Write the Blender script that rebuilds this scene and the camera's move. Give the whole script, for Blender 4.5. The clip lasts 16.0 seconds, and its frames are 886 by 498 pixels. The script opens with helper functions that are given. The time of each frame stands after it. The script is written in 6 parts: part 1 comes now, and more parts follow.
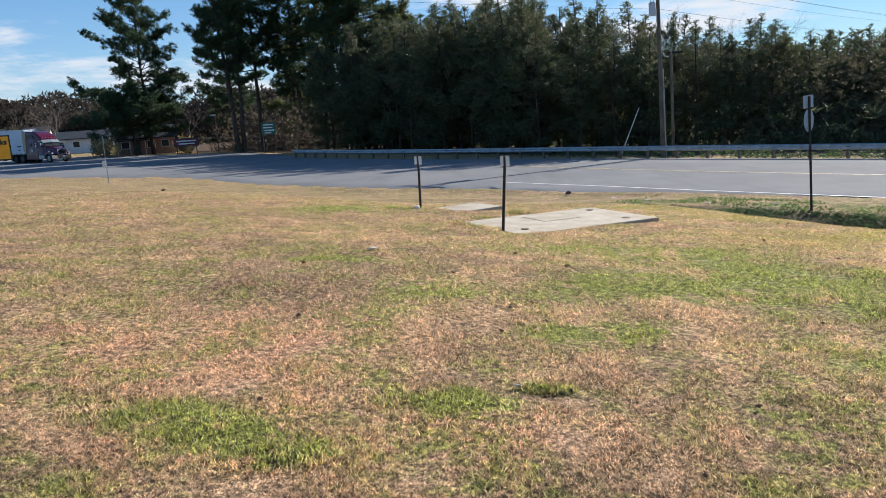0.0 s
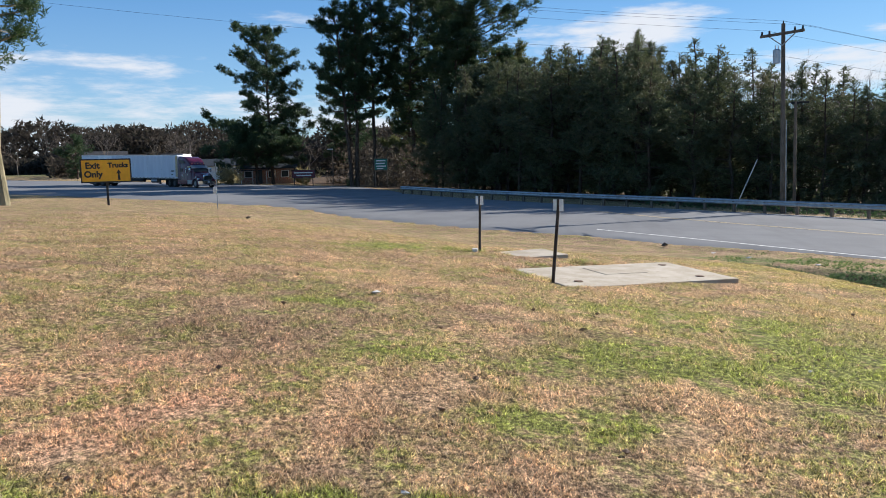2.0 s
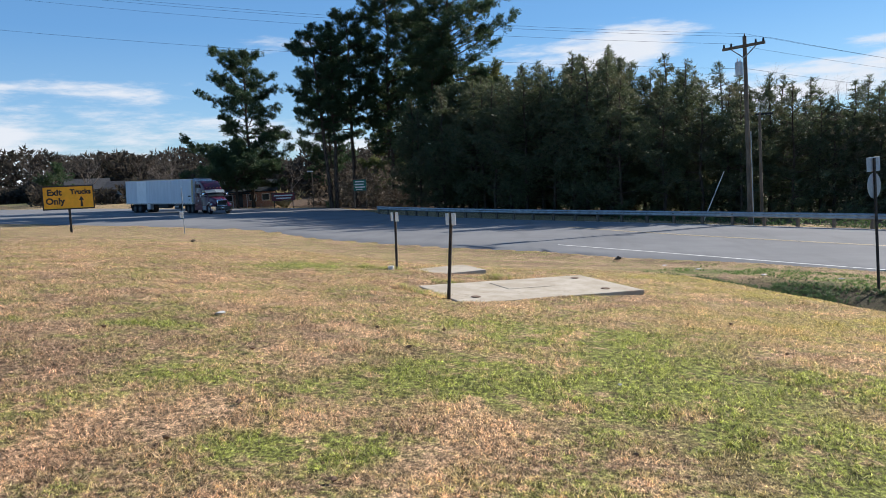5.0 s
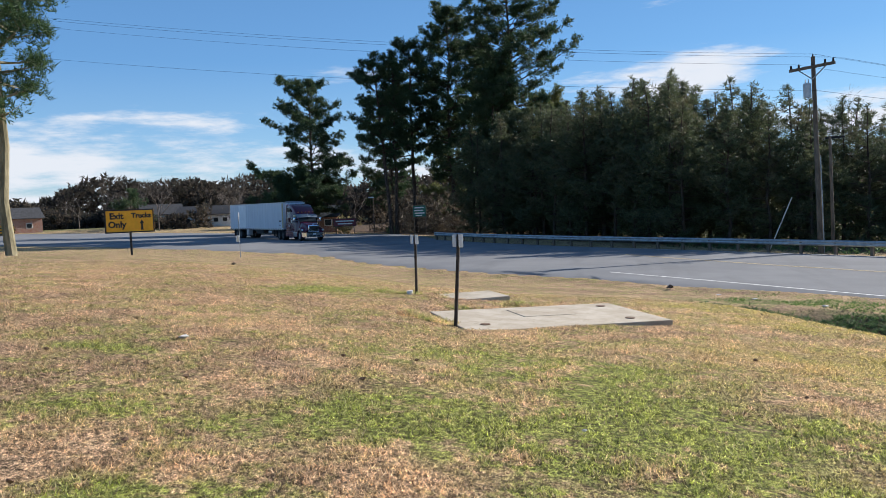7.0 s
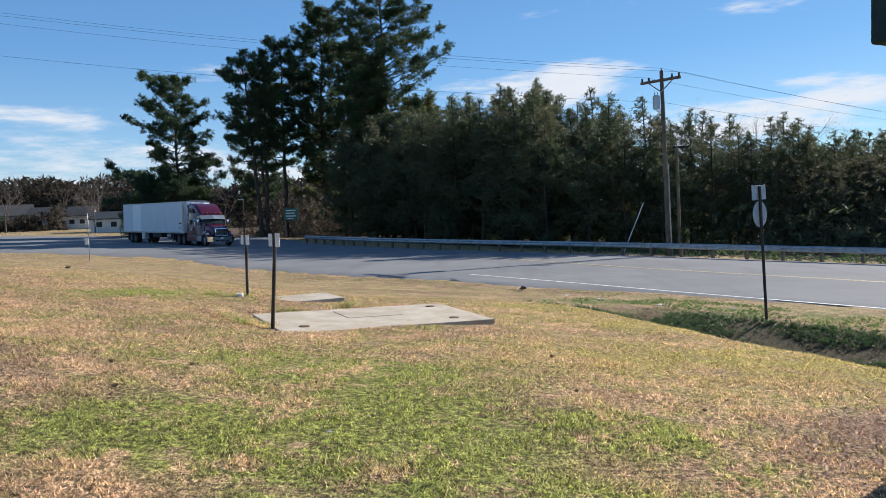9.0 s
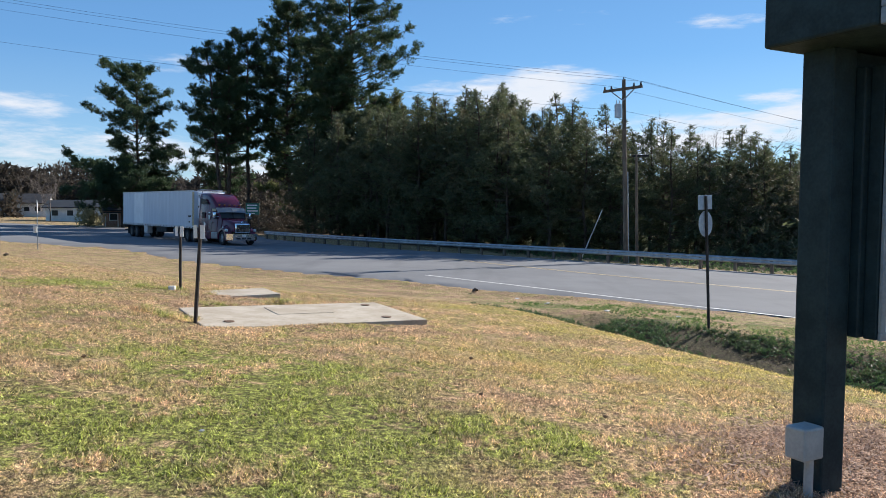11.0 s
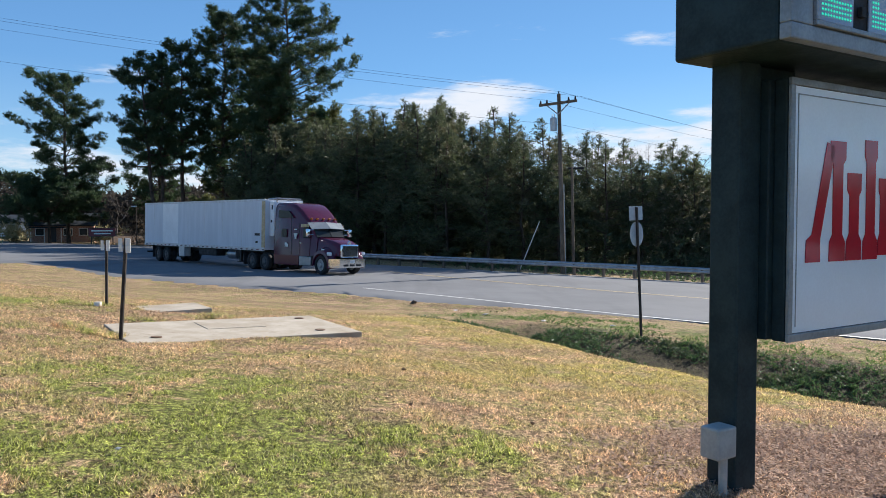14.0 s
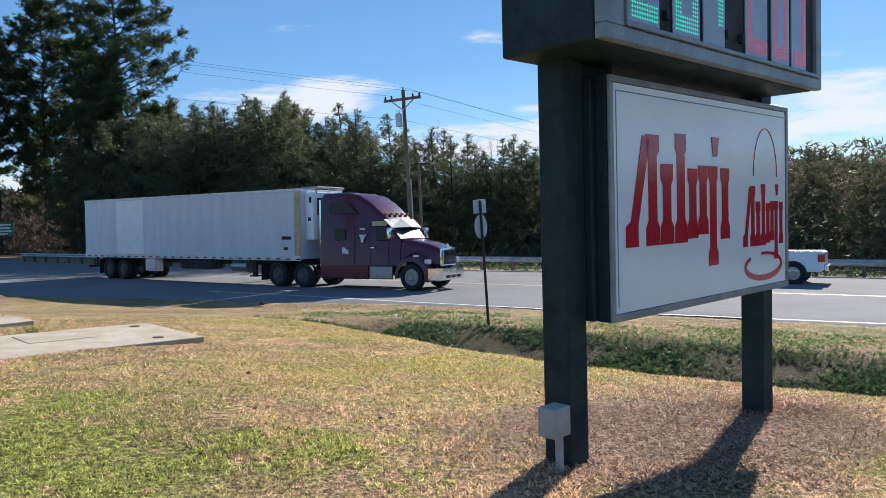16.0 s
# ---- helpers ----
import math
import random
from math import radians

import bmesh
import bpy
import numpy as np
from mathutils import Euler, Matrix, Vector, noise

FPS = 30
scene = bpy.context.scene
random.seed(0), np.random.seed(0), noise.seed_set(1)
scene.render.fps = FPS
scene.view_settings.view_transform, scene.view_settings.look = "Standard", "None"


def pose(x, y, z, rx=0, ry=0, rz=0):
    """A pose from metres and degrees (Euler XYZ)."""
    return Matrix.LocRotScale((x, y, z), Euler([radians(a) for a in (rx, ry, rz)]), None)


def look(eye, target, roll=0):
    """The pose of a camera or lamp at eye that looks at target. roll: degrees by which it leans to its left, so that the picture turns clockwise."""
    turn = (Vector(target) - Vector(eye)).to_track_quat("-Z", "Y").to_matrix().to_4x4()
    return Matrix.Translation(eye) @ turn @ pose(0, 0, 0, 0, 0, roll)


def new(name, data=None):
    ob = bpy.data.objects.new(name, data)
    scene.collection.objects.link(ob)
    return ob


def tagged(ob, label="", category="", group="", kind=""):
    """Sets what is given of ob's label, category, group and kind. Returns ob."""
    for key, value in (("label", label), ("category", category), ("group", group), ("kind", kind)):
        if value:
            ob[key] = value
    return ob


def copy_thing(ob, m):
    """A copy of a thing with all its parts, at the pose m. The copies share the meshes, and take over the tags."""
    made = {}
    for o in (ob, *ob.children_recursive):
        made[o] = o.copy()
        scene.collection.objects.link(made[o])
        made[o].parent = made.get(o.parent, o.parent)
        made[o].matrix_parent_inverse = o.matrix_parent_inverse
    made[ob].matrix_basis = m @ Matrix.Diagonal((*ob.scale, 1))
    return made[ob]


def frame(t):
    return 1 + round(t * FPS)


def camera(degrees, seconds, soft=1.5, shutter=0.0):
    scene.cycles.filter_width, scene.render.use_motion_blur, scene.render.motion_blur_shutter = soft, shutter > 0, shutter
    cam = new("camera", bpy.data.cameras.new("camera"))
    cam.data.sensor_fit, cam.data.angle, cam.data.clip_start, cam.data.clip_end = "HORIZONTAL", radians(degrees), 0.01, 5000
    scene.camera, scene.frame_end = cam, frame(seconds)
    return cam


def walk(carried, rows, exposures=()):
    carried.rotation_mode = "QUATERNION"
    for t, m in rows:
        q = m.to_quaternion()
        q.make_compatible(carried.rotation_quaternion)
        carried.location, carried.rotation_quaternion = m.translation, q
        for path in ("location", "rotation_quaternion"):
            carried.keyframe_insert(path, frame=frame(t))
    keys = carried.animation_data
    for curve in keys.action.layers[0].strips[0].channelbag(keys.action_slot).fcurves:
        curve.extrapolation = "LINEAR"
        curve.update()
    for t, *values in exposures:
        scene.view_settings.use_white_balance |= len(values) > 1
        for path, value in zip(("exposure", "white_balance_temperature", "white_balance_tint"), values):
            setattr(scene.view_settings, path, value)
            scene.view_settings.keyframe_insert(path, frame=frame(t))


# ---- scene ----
cam = camera(61.3, 16.0, soft=0.55)
PATH = [
    (0, (-0.565, -1.185, 1.897), (-0.637, 0.78, 1.53), -3.7),
    (0.5, (-0.365, -0.986, 1.883), (-0.461, 0.978, 1.515), -2.1),
    (1, (-0.131, -0.656, 1.849), (-0.388, 1.317, 1.647), -0.7),
    (1.5, (0.073, -0.381, 1.809), (-0.26, 1.562, 1.472), -1.7),
    (2, (0.322, -0.186, 1.767), (-0.041, 1.765, 1.521), -1.2),
    (2.5, (0.538, -0.103, 1.745), (0.162, 1.851, 1.542), -3.5),
    (3, (0.783, 0.037, 1.684), (0.293, 1.97, 1.546), -4.3),
    (3.5, (1.046, 0.147, 1.649), (0.57, 2.085, 1.53), -1.8),
    (4, (1.255, 0.119, 1.653), (0.86, 2.071, 1.467), -1.7),
    (4.2, (1.333, 0.086, 1.68), (0.967, 2.041, 1.474), -1.9),
    (6.3, (1.87, 0.889, 1.547), (1.54, 2.855, 1.39), -2.6),
    (6.5, (1.935, 0.942, 1.532), (1.511, 2.891, 1.383), -2.5),
    (7, (2.158, 1.037, 1.524), (1.652, 2.968, 1.408), -2.3),
    (7.5, (2.415, 1.088, 1.477), (2.027, 3.045, 1.342), -0.2),
    (8, (2.641, 1.181, 1.433), (2.322, 3.152, 1.319), 0.2),
    (8.5, (2.792, 1.254, 1.439), (2.536, 3.234, 1.326), -1.2),
    (9, (2.834, 1.318, 1.437), (2.646, 3.306, 1.32), -1.8),
    (9.2, (2.858, 1.329, 1.437), (2.683, 3.317, 1.321), -2.2),
    (11.3, (3.26, 1.493, 1.394), (3.17, 3.487, 1.281), 0.4),
    (11.5, (3.269, 1.478, 1.399), (3.191, 3.474, 1.296), 0.1),
    (12, (3.27, 1.509, 1.388), (3.225, 3.507, 1.306), 1.1),
    (12.5, (3.282, 1.515, 1.378), (3.274, 3.513, 1.297), 2.1),
    (13, (3.29, 1.501, 1.381), (3.293, 3.5, 1.301), 2.3),
    (13.5, (3.296, 1.485, 1.371), (3.306, 3.483, 1.287), 1.1),
    (14, (3.313, 1.474, 1.379), (3.375, 3.471, 1.298), -0.1),
    (14.5, (3.33, 1.479, 1.384), (3.486, 3.472, 1.32), 0.1),
    (15, (3.34, 1.462, 1.391), (3.601, 3.445, 1.344), 0.4),
    (15.5, (3.353, 1.485, 1.381), (3.722, 3.45, 1.322), 0.6),
    (16, (3.373, 1.478, 1.372), (3.828, 3.423, 1.275), -1.6),
]
walk(cam, [(t, look(eye, target, roll)) for t, eye, target, roll in PATH], [(0, 0.86), (9.2, 0.86), (12.0, 0.94), (16, 0.94)])

# ---- light ----
SUN_AZ, SUN_EL = 42.5, 25.0          # degrees right of +y, degrees above the horizon
sun_way = Vector((math.sin(radians(SUN_AZ)) * math.cos(radians(SUN_EL)), math.cos(radians(SUN_AZ)) * math.cos(radians(SUN_EL)), math.sin(radians(SUN_EL))))
sun = new("sun", bpy.data.lights.new("sun", "SUN"))
sun.data.energy, sun.data.angle, sun.data.color = 4.9, radians(0.5), (1.0, 0.94, 0.865)
sun.matrix_world = look((0, 0, 60), Vector((0, 0, 60)) - sun_way)
scene.view_settings.exposure = 0.86


def build_sky():
    world = bpy.data.worlds.new("sky")
    scene.world = world
    world.use_nodes = True
    nt = world.node_tree
    nt.nodes.clear()
    out = nt.nodes.new("ShaderNodeOutputWorld")
    bg = nt.nodes.new("ShaderNodeBackground")
    sky = nt.nodes.new("ShaderNodeTexSky")
    sky.sky_type, sky.sun_disc = "NISHITA", False
    sky.sun_elevation, sky.sun_rotation = radians(SUN_EL), radians(SUN_AZ)
    sky.air_density, sky.dust_density, sky.ozone_density = 1.0, 0.08, 2.5
    tc = nt.nodes.new("ShaderNodeTexCoord")
    sep = nt.nodes.new("ShaderNodeSeparateXYZ")
    nt.links.new(tc.outputs["Generated"], sep.inputs[0])
    # flat cloud layers: noise stretched along the horizon
    mp = nt.nodes.new("ShaderNodeMapping")
    mp.inputs["Scale"].default_value = (3.0, 3.0, 16.0)
    mp.inputs["Location"].default_value = (2.3, 0.9, 0.3)
    nt.links.new(tc.outputs["Generated"], mp.inputs[0])
    no = nt.nodes.new("ShaderNodeTexNoise")
    no.inputs["Scale"].default_value, no.inputs["Detail"].default_value, no.inputs["Roughness"].default_value = 1.5, 9.0, 0.62
    nt.links.new(mp.outputs[0], no.inputs["Vector"])
    # more cloud near the horizon, thin wisps above
    mr = nt.nodes.new("ShaderNodeMapRange")
    mr.inputs[1].default_value, mr.inputs[2].default_value, mr.inputs[3].default_value, mr.inputs[4].default_value = 0.0, 0.20, 0.08, -0.09
    nt.links.new(sep.outputs[2], mr.inputs[0])
    add = nt.nodes.new("ShaderNodeMath")
    add.operation = "ADD"
    torn = nt.nodes.new("ShaderNodeMath")
    torn.operation = "MULTIPLY_ADD"
    torn.inputs[1].default_value, torn.inputs[2].default_value = 2.0, -0.5
    nt.links.new(no.outputs["Fac"], torn.inputs[0])
    nt.links.new(torn.outputs[0], add.inputs[0])
    nt.links.new(mr.outputs[0], add.inputs[1])
    # banks of cumulus: bearing, height, half width and half height in degrees, weight
    for az, el, hw, hh, weight in ((2.7, 8.7, 9.0, 2.2, 0.62), (13.5, 5.4, 9.5, 2.0, 0.54), (23.0, 6.7, 6.5, 1.6, 0.50), (42.0, 6.5, 9.0, 2.8, 0.48), (-36.0, 2.4, 26.0, 4.2, 0.40), (-33.0, 6.6, 12.0, 1.2, 0.15), (20.0, 12.7, 9.0, 0.8, 0.16), (6.0, 13.6, 12.0, 0.9, 0.24)):
        a, e = radians(az), radians(el)
        c = Vector((math.sin(a) * math.cos(e), math.cos(a) * math.cos(e), math.sin(e)))
        turn = nt.nodes.new("ShaderNodeMapping")
        turn.vector_type = "TEXTURE"
        turn.inputs["Location"].default_value = c
        turn.inputs["Rotation"].default_value = (0, 0, -a)
        turn.inputs["Scale"].default_value = (radians(hw), 1.0, radians(hh))
        nt.links.new(tc.outputs["Generated"], turn.inputs[0])
        ln = nt.nodes.new("ShaderNodeVectorMath")
        ln.operation = "LENGTH"
        nt.links.new(turn.outputs[0], ln.inputs[0])
        fall = nt.nodes.new("ShaderNodeMapRange")
        fall.interpolation_type = "SMOOTHSTEP"
        for i, v in enumerate((0.2, 1.3, weight, 0.0)):
            fall.inputs[i + 1].default_value = v
        nt.links.new(ln.outputs["Value"], fall.inputs[0])
        more = nt.nodes.new("ShaderNodeMath")
        more.operation = "ADD"
        nt.links.new(add.outputs[0], more.inputs[0])
        nt.links.new(fall.outputs[0], more.inputs[1])
        add = more
    ramp = nt.nodes.new("ShaderNodeMapRange")
    ramp.interpolation_type = "SMOOTHSTEP"
    ramp.inputs[1].default_value, ramp.inputs[2].default_value, ramp.inputs[3].default_value, ramp.inputs[4].default_value = 0.66, 1.06, 0.0, 0.95
    nt.links.new(add.outputs[0], ramp.inputs[0])
    tint = nt.nodes.new("ShaderNodeMix")
    tint.data_type = "RGBA"
    tint.blend_type = "MULTIPLY"
    tint.inputs[0].default_value = 1.0
    tint.inputs[7].default_value = (0.66, 0.90, 1.05, 1)
    nt.links.new(sky.outputs[0], tint.inputs[6])
    # a clear winter blue that pales towards the horizon evens out the glow round the sun
    clear = nt.nodes.new("ShaderNodeValToRGB")
    stops = ((0.0, (0.40, 0.55, 0.68)), (0.09, (0.25, 0.44, 0.72)), (0.19, (0.125, 0.31, 0.64)), (0.35, (0.095, 0.24, 0.52)), (1.0, (0.07, 0.14, 0.30)))
    while len(clear.color_ramp.elements) < len(stops):
        clear.color_ramp.elements.new(0.5)
    for el, (at, c) in zip(clear.color_ramp.elements, stops):
        el.position, el.color = at, (*c, 1)
    nt.links.new(sep.outputs[2], clear.inputs[0])
    scale = nt.nodes.new("ShaderNodeVectorMath")
    scale.operation = "SCALE"
    scale.inputs["Scale"].default_value = 10.0
    nt.links.new(clear.outputs[0], scale.inputs[0])
    even = nt.nodes.new("ShaderNodeMix")
    even.data_type = "RGBA"
    even.inputs[0].default_value = 0.6
    nt.links.new(tint.outputs[2], even.inputs[6])
    nt.links.new(scale.outputs[0], even.inputs[7])
    mix = nt.nodes.new("ShaderNodeMix")
    mix.data_type = "RGBA"
    nt.links.new(ramp.outputs[0], mix.inputs[0])
    nt.links.new(even.outputs[2], mix.inputs[6])
    mix.inputs[7].default_value = (6.7, 7.0, 7.6, 1)
    nt.links.new(mix.outputs[2], bg.inputs[0])
    bg.inputs[1].default_value = 0.068
    nt.links.new(bg.outputs[0], out.inputs[0])


build_sky()


# ---- materials ----
class Nodes:
    """A small wrapper for building one node material."""

    def __init__(self, name, rough=0.8, metal=0.0, spec=0.5):
        self.mat = bpy.data.materials.new(name)
        self.mat.use_nodes = True
        self.nt = self.mat.node_tree
        self.bsdf = self.nt.nodes["Principled BSDF"]
        self.bsdf.inputs["Roughness"].default_value = rough
        self.bsdf.inputs["Metallic"].default_value = metal
        self.bsdf.inputs["Specular IOR Level"].default_value = spec
        self.geo = None

    def node(self, kind):
        return self.nt.nodes.new(kind)

    def link(self, a, b):
        self.nt.links.new(a, b)

    def pos(self):
        if self.geo is None:
            self.geo = self.node("ShaderNodeNewGeometry")
        return self.geo.outputs["Position"]

    def local(self):
        return self.node("ShaderNodeTexCoord").outputs["Object"]

    def noise(self, scale, detail=4, rough=0.55, vec=None, stretch=None):
        n = self.node("ShaderNodeTexNoise")
        n.inputs["Scale"].default_value, n.inputs["Detail"].default_value, n.inputs["Roughness"].default_value = scale, detail, rough
        v = vec or self.pos()
        if stretch:
            m = self.node("ShaderNodeMapping")
            m.inputs["Scale"].default_value = stretch
            self.link(v, m.inputs[0])
            v = m.outputs[0]
        self.link(v, n.inputs["Vector"])
        return n.outputs["Fac"]

    def ramp(self, fac, lo, hi, a=0.0, b=1.0):
        r = self.node("ShaderNodeMapRange")
        r.interpolation_type = "SMOOTHSTEP"
        for i, v in enumerate((lo, hi, a, b)):
            r.inputs[i + 1].default_value = v
        self.link(fac, r.inputs[0])
        return r.outputs[0]

    def math(self, op, a, b):
        m = self.node("ShaderNodeMath")
        m.operation = op
        for i, v in enumerate((a, b)):
            if isinstance(v, (int, float)):
                m.inputs[i].default_value = v
            else:
                self.link(v, m.inputs[i])
        return m.outputs[0]

    def mix(self, fac, a, b, blend="MIX"):
        m = self.node("ShaderNodeMix")
        m.data_type, m.blend_type = "RGBA", blend
        for i, v in ((0, fac), (6, a), (7, b)):
            if isinstance(v, (int, float)):
                m.inputs[i].default_value = v
            elif isinstance(v, tuple):
                m.inputs[i].default_value = (*v, 1)
            else:
                self.link(v, m.inputs[i])
        return m.outputs[2]

    def spot(self, cx, cy, rx, ry):
        """1 in the middle of a patch of ground, 0 from its edge on."""
        m = self.node("ShaderNodeMapping")
        m.inputs["Location"].default_value = (-cx / rx, -cy / ry, 0)
        m.inputs["Scale"].default_value = (1 / rx, 1 / ry, 0)
        self.link(self.pos(), m.inputs[0])
        d = self.node("ShaderNodeVectorMath")
        d.operation = "LENGTH"
        self.link(m.outputs[0], d.inputs[0])
        return self.ramp(d.outputs["Value"], 0.25, 1.15, 1.0, 0.0)

    def colour(self, c):
        if isinstance(c, tuple):
            self.bsdf.inputs["Base Color"].default_value = (*c, 1)
        else:
            self.link(c, self.bsdf.inputs["Base Color"])
        return self

    def bump(self, h, strength=0.3, dist=0.02):
        b = self.node("ShaderNodeBump")
        b.inputs["Strength"].default_value, b.inputs["Distance"].default_value = strength, dist
        self.link(h, b.inputs["Height"])
        self.link(b.outputs[0], self.bsdf.inputs["Normal"])
        return self

    def rand(self):
        return self.node("ShaderNodeObjectInfo").outputs["Random"]

    def island(self):
        if self.geo is None:
            self.pos()
        return self.geo.outputs["Random Per Island"]


def plain(name, c, rough=0.6, metal=0.0, var=0.15, scale=6.0, bump=0.0, spec=0.5, fine=60.0):
    """Paint, metal, wood: a base colour with stains at two scales."""
    n = Nodes(name, rough, metal, spec)
    v = n.local()
    f = n.math("ADD", n.math("MULTIPLY", n.noise(scale, 5, 0.6, v), 0.7), n.math("MULTIPLY", n.noise(fine, 3, 0.6, v), 0.3))
    dark = tuple(x * (1 - var * 1.6) for x in c)
    light = tuple(min(1, x * (1 + var)) for x in c)
    n.colour(n.mix(n.ramp(f, 0.3, 0.7), dark, light))
    r = n.ramp(f, 0.3, 0.7, min(1, rough * 1.15), max(0.04, rough * 0.88))
    n.link(r, n.bsdf.inputs["Roughness"])
    if bump:
        n.bump(f, bump, 0.02)
    return n.mat


def lawn_colour(n):
    """Winter lawn: straw, brown thatch and green clover in patches; the same for soil and blades."""
    big, mid, fine = n.noise(0.55, 4, 0.6), n.noise(2.6, 5, 0.65), n.noise(17, 4, 0.7)
    straw = n.mix(n.ramp(mid, 0.35, 0.65), (0.66, 0.475, 0.28), (0.46, 0.335, 0.19))
    brown = n.mix(n.ramp(fine, 0.35, 0.65), (0.24, 0.165, 0.105), (0.50, 0.36, 0.225))
    c = n.mix(n.ramp(n.math("ADD", n.math("MULTIPLY", big, 0.6), n.math("MULTIPLY", mid, 0.4)), 0.42, 0.60), straw, brown)
    rust = (0.74, 0.475, 0.295)
    red = n.math("ADD", n.math("ADD", n.spot(-2.2, 3.2, 1.5, 1.0), n.spot(-1.2, 2.0, 1.4, 0.6)), n.math("MULTIPLY", n.math("ADD", n.spot(4.2, 4.6, 1.3, 1.0), n.spot(3.9, 8.0, 1.6, 0.9)), 0.55))
    c = n.mix(n.math("MULTIPLY", red, n.ramp(mid, 0.3, 0.6, 0.15, 0.85)), c, rust)
    pale = n.math("ADD", n.spot(-0.3, 7.6, 2.2, 0.9), n.spot(-6.0, 15.0, 9.0, 6.0))
    c = n.mix(n.math("MULTIPLY", pale, n.ramp(mid, 0.3, 0.65, 0.1, 0.7)), c, (0.55, 0.39, 0.22))
    green = n.mix(n.ramp(fine, 0.3, 0.7), (0.13, 0.19, 0.034), (0.40, 0.48, 0.095))
    g = n.spot(1.35, 6.9, 1.7, 1.0)
    for s in ((2.2, 5.4, 1.5, 1.4), (3.2, 4.0, 1.1, 0.9), (0.9, 5.0, 1.3, 0.8), (2.3, 3.0, 1.0, 0.7), (-0.75, 2.35, 0.45, 0.22), (-2.05, 2.1, 0.6, 0.28), (-1.6, 1.8, 0.5, 0.3),
              (-0.2, 2.55, 0.22, 0.12), (-3.1, 12.6, 1.3, 1.1), (-9.5, 21.0, 2.6, 2.0), (-0.55, 10.1, 0.6, 0.28), (-1.75, 13.0, 0.6, 0.3), (0.5, 12.5, 0.5, 0.35), (3.5, 5.6, 0.7, 0.5),
              (6.4, 4.1, 0.6, 0.5), (7.2, 4.6, 0.8, 0.9), (-0.9, 4.6, 0.5, 0.3), (-2.0, 6.0, 0.6, 0.3), (0.2, 3.6, 0.6, 0.3)):
        g = n.math("ADD", g, n.spot(*s))
    g = n.math("MULTIPLY", n.math("MINIMUM", g, 1.0), n.ramp(n.math("ADD", n.math("MULTIPLY", mid, 0.5), n.math("MULTIPLY", n.noise(7, 5, 0.75), 0.5)), 0.405, 0.545))
    sprinkle = n.math("MULTIPLY", n.ramp(n.noise(1.4, 5, 0.7), 0.40, 0.60), n.ramp(n.noise(9, 5, 0.75), 0.38, 0.60, 0, 0.8))
    c = n.mix(n.math("MINIMUM", n.math("ADD", g, sprinkle), 0.92), c, green)
    # yellow-green strip along the brow above the ditch
    crest = n.math("ADD", n.spot(4.6, 12.4, 2.0, 1.6), n.math("ADD", n.spot(6.6, 9.6, 2.4, 1.8), n.math("ADD", n.spot(3.4, 14.6, 1.8, 1.4), n.math("MULTIPLY", n.spot(4.4, 8.6, 2.6, 1.9), 0.7))))
    c = n.mix(n.math("MULTIPLY", n.math("MINIMUM", crest, 1.0), n.ramp(mid, 0.33, 0.58, 0.15, 0.85)), c, (0.42, 0.39, 0.10))
    verge = n.math("ADD", n.spot(8.6, 19.4, 3.2, 2.0), n.math("ADD", n.spot(5.2, 22.6, 2.6, 1.5), n.spot(13.5, 15.0, 4.0, 2.2)))
    c = n.mix(n.math("MULTIPLY", n.math("MINIMUM", verge, 1.0), n.ramp(n.noise(1.1, 5, 0.7), 0.42, 0.58, 0, 0.85)), c, (0.15, 0.24, 0.05))
    # dark ivy in the ditch with its shade painted into the soil, leaf litter under the wood, green field far off
    dot = n.node("ShaderNodeVectorMath")
    dot.operation = "DOT_PRODUCT"
    n.link(n.pos(), dot.inputs[0])
    dot.inputs[1].default_value = (0.75, 0.66, 0)
    along = n.node("ShaderNodeVectorMath")
    along.operation = "DOT_PRODUCT"
    n.link(n.pos(), along.inputs[0])
    along.inputs[1].default_value = (0.66, -0.75, 0)
    wob = n.math("ADD", dot.outputs["Value"], n.math("MULTIPLY", n.noise(0.9, 4, 0.6), 1.6))
    ditch_shade = n.math("MULTIPLY", n.math("MULTIPLY", n.ramp(wob, 13.6, 14.6), n.ramp(wob, 18.6, 19.9, 1.0, 0.0)), n.ramp(along.outputs["Value"], -13.0, -9.5))
    c = n.mix(n.math("MULTIPLY", ditch_shade, 0.9), c, n.mix(n.ramp(fine, 0.4, 0.6), (0.026, 0.023, 0.017), (0.045, 0.06, 0.024)))
    c = n.mix(n.ramp(wob, 42.0, 44.5), c, n.mix(n.ramp(mid, 0.4, 0.6), (0.075, 0.055, 0.038), (0.13, 0.095, 0.06)))
    c = n.mix(n.math("MULTIPLY", n.spot(-150, 175, 70, 60), 0.8), c, (0.17, 0.21, 0.065))
    mulch = n.math("MINIMUM", n.math("ADD", n.spot(6.0, 5.9, 1.7, 1.1), n.math("ADD", n.spot(5.2, 5.1, 0.5, 0.5), n.spot(7.2, 6.6, 0.9, 0.8))), 1.0)
    c = n.mix(n.math("MULTIPLY", mulch, n.ramp(mid, 0.2, 0.5, 0.45, 0.95)), c, n.mix(n.ramp(n.noise(38, 3, 0.7), 0.35, 0.65), (0.34, 0.225, 0.155), (0.64, 0.46, 0.33)))
    # single stalks and gaps, with the shade between the tufts multiplied into the colour
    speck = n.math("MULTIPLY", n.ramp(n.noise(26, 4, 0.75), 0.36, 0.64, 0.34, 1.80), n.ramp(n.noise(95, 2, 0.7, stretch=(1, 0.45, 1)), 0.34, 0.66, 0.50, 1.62))
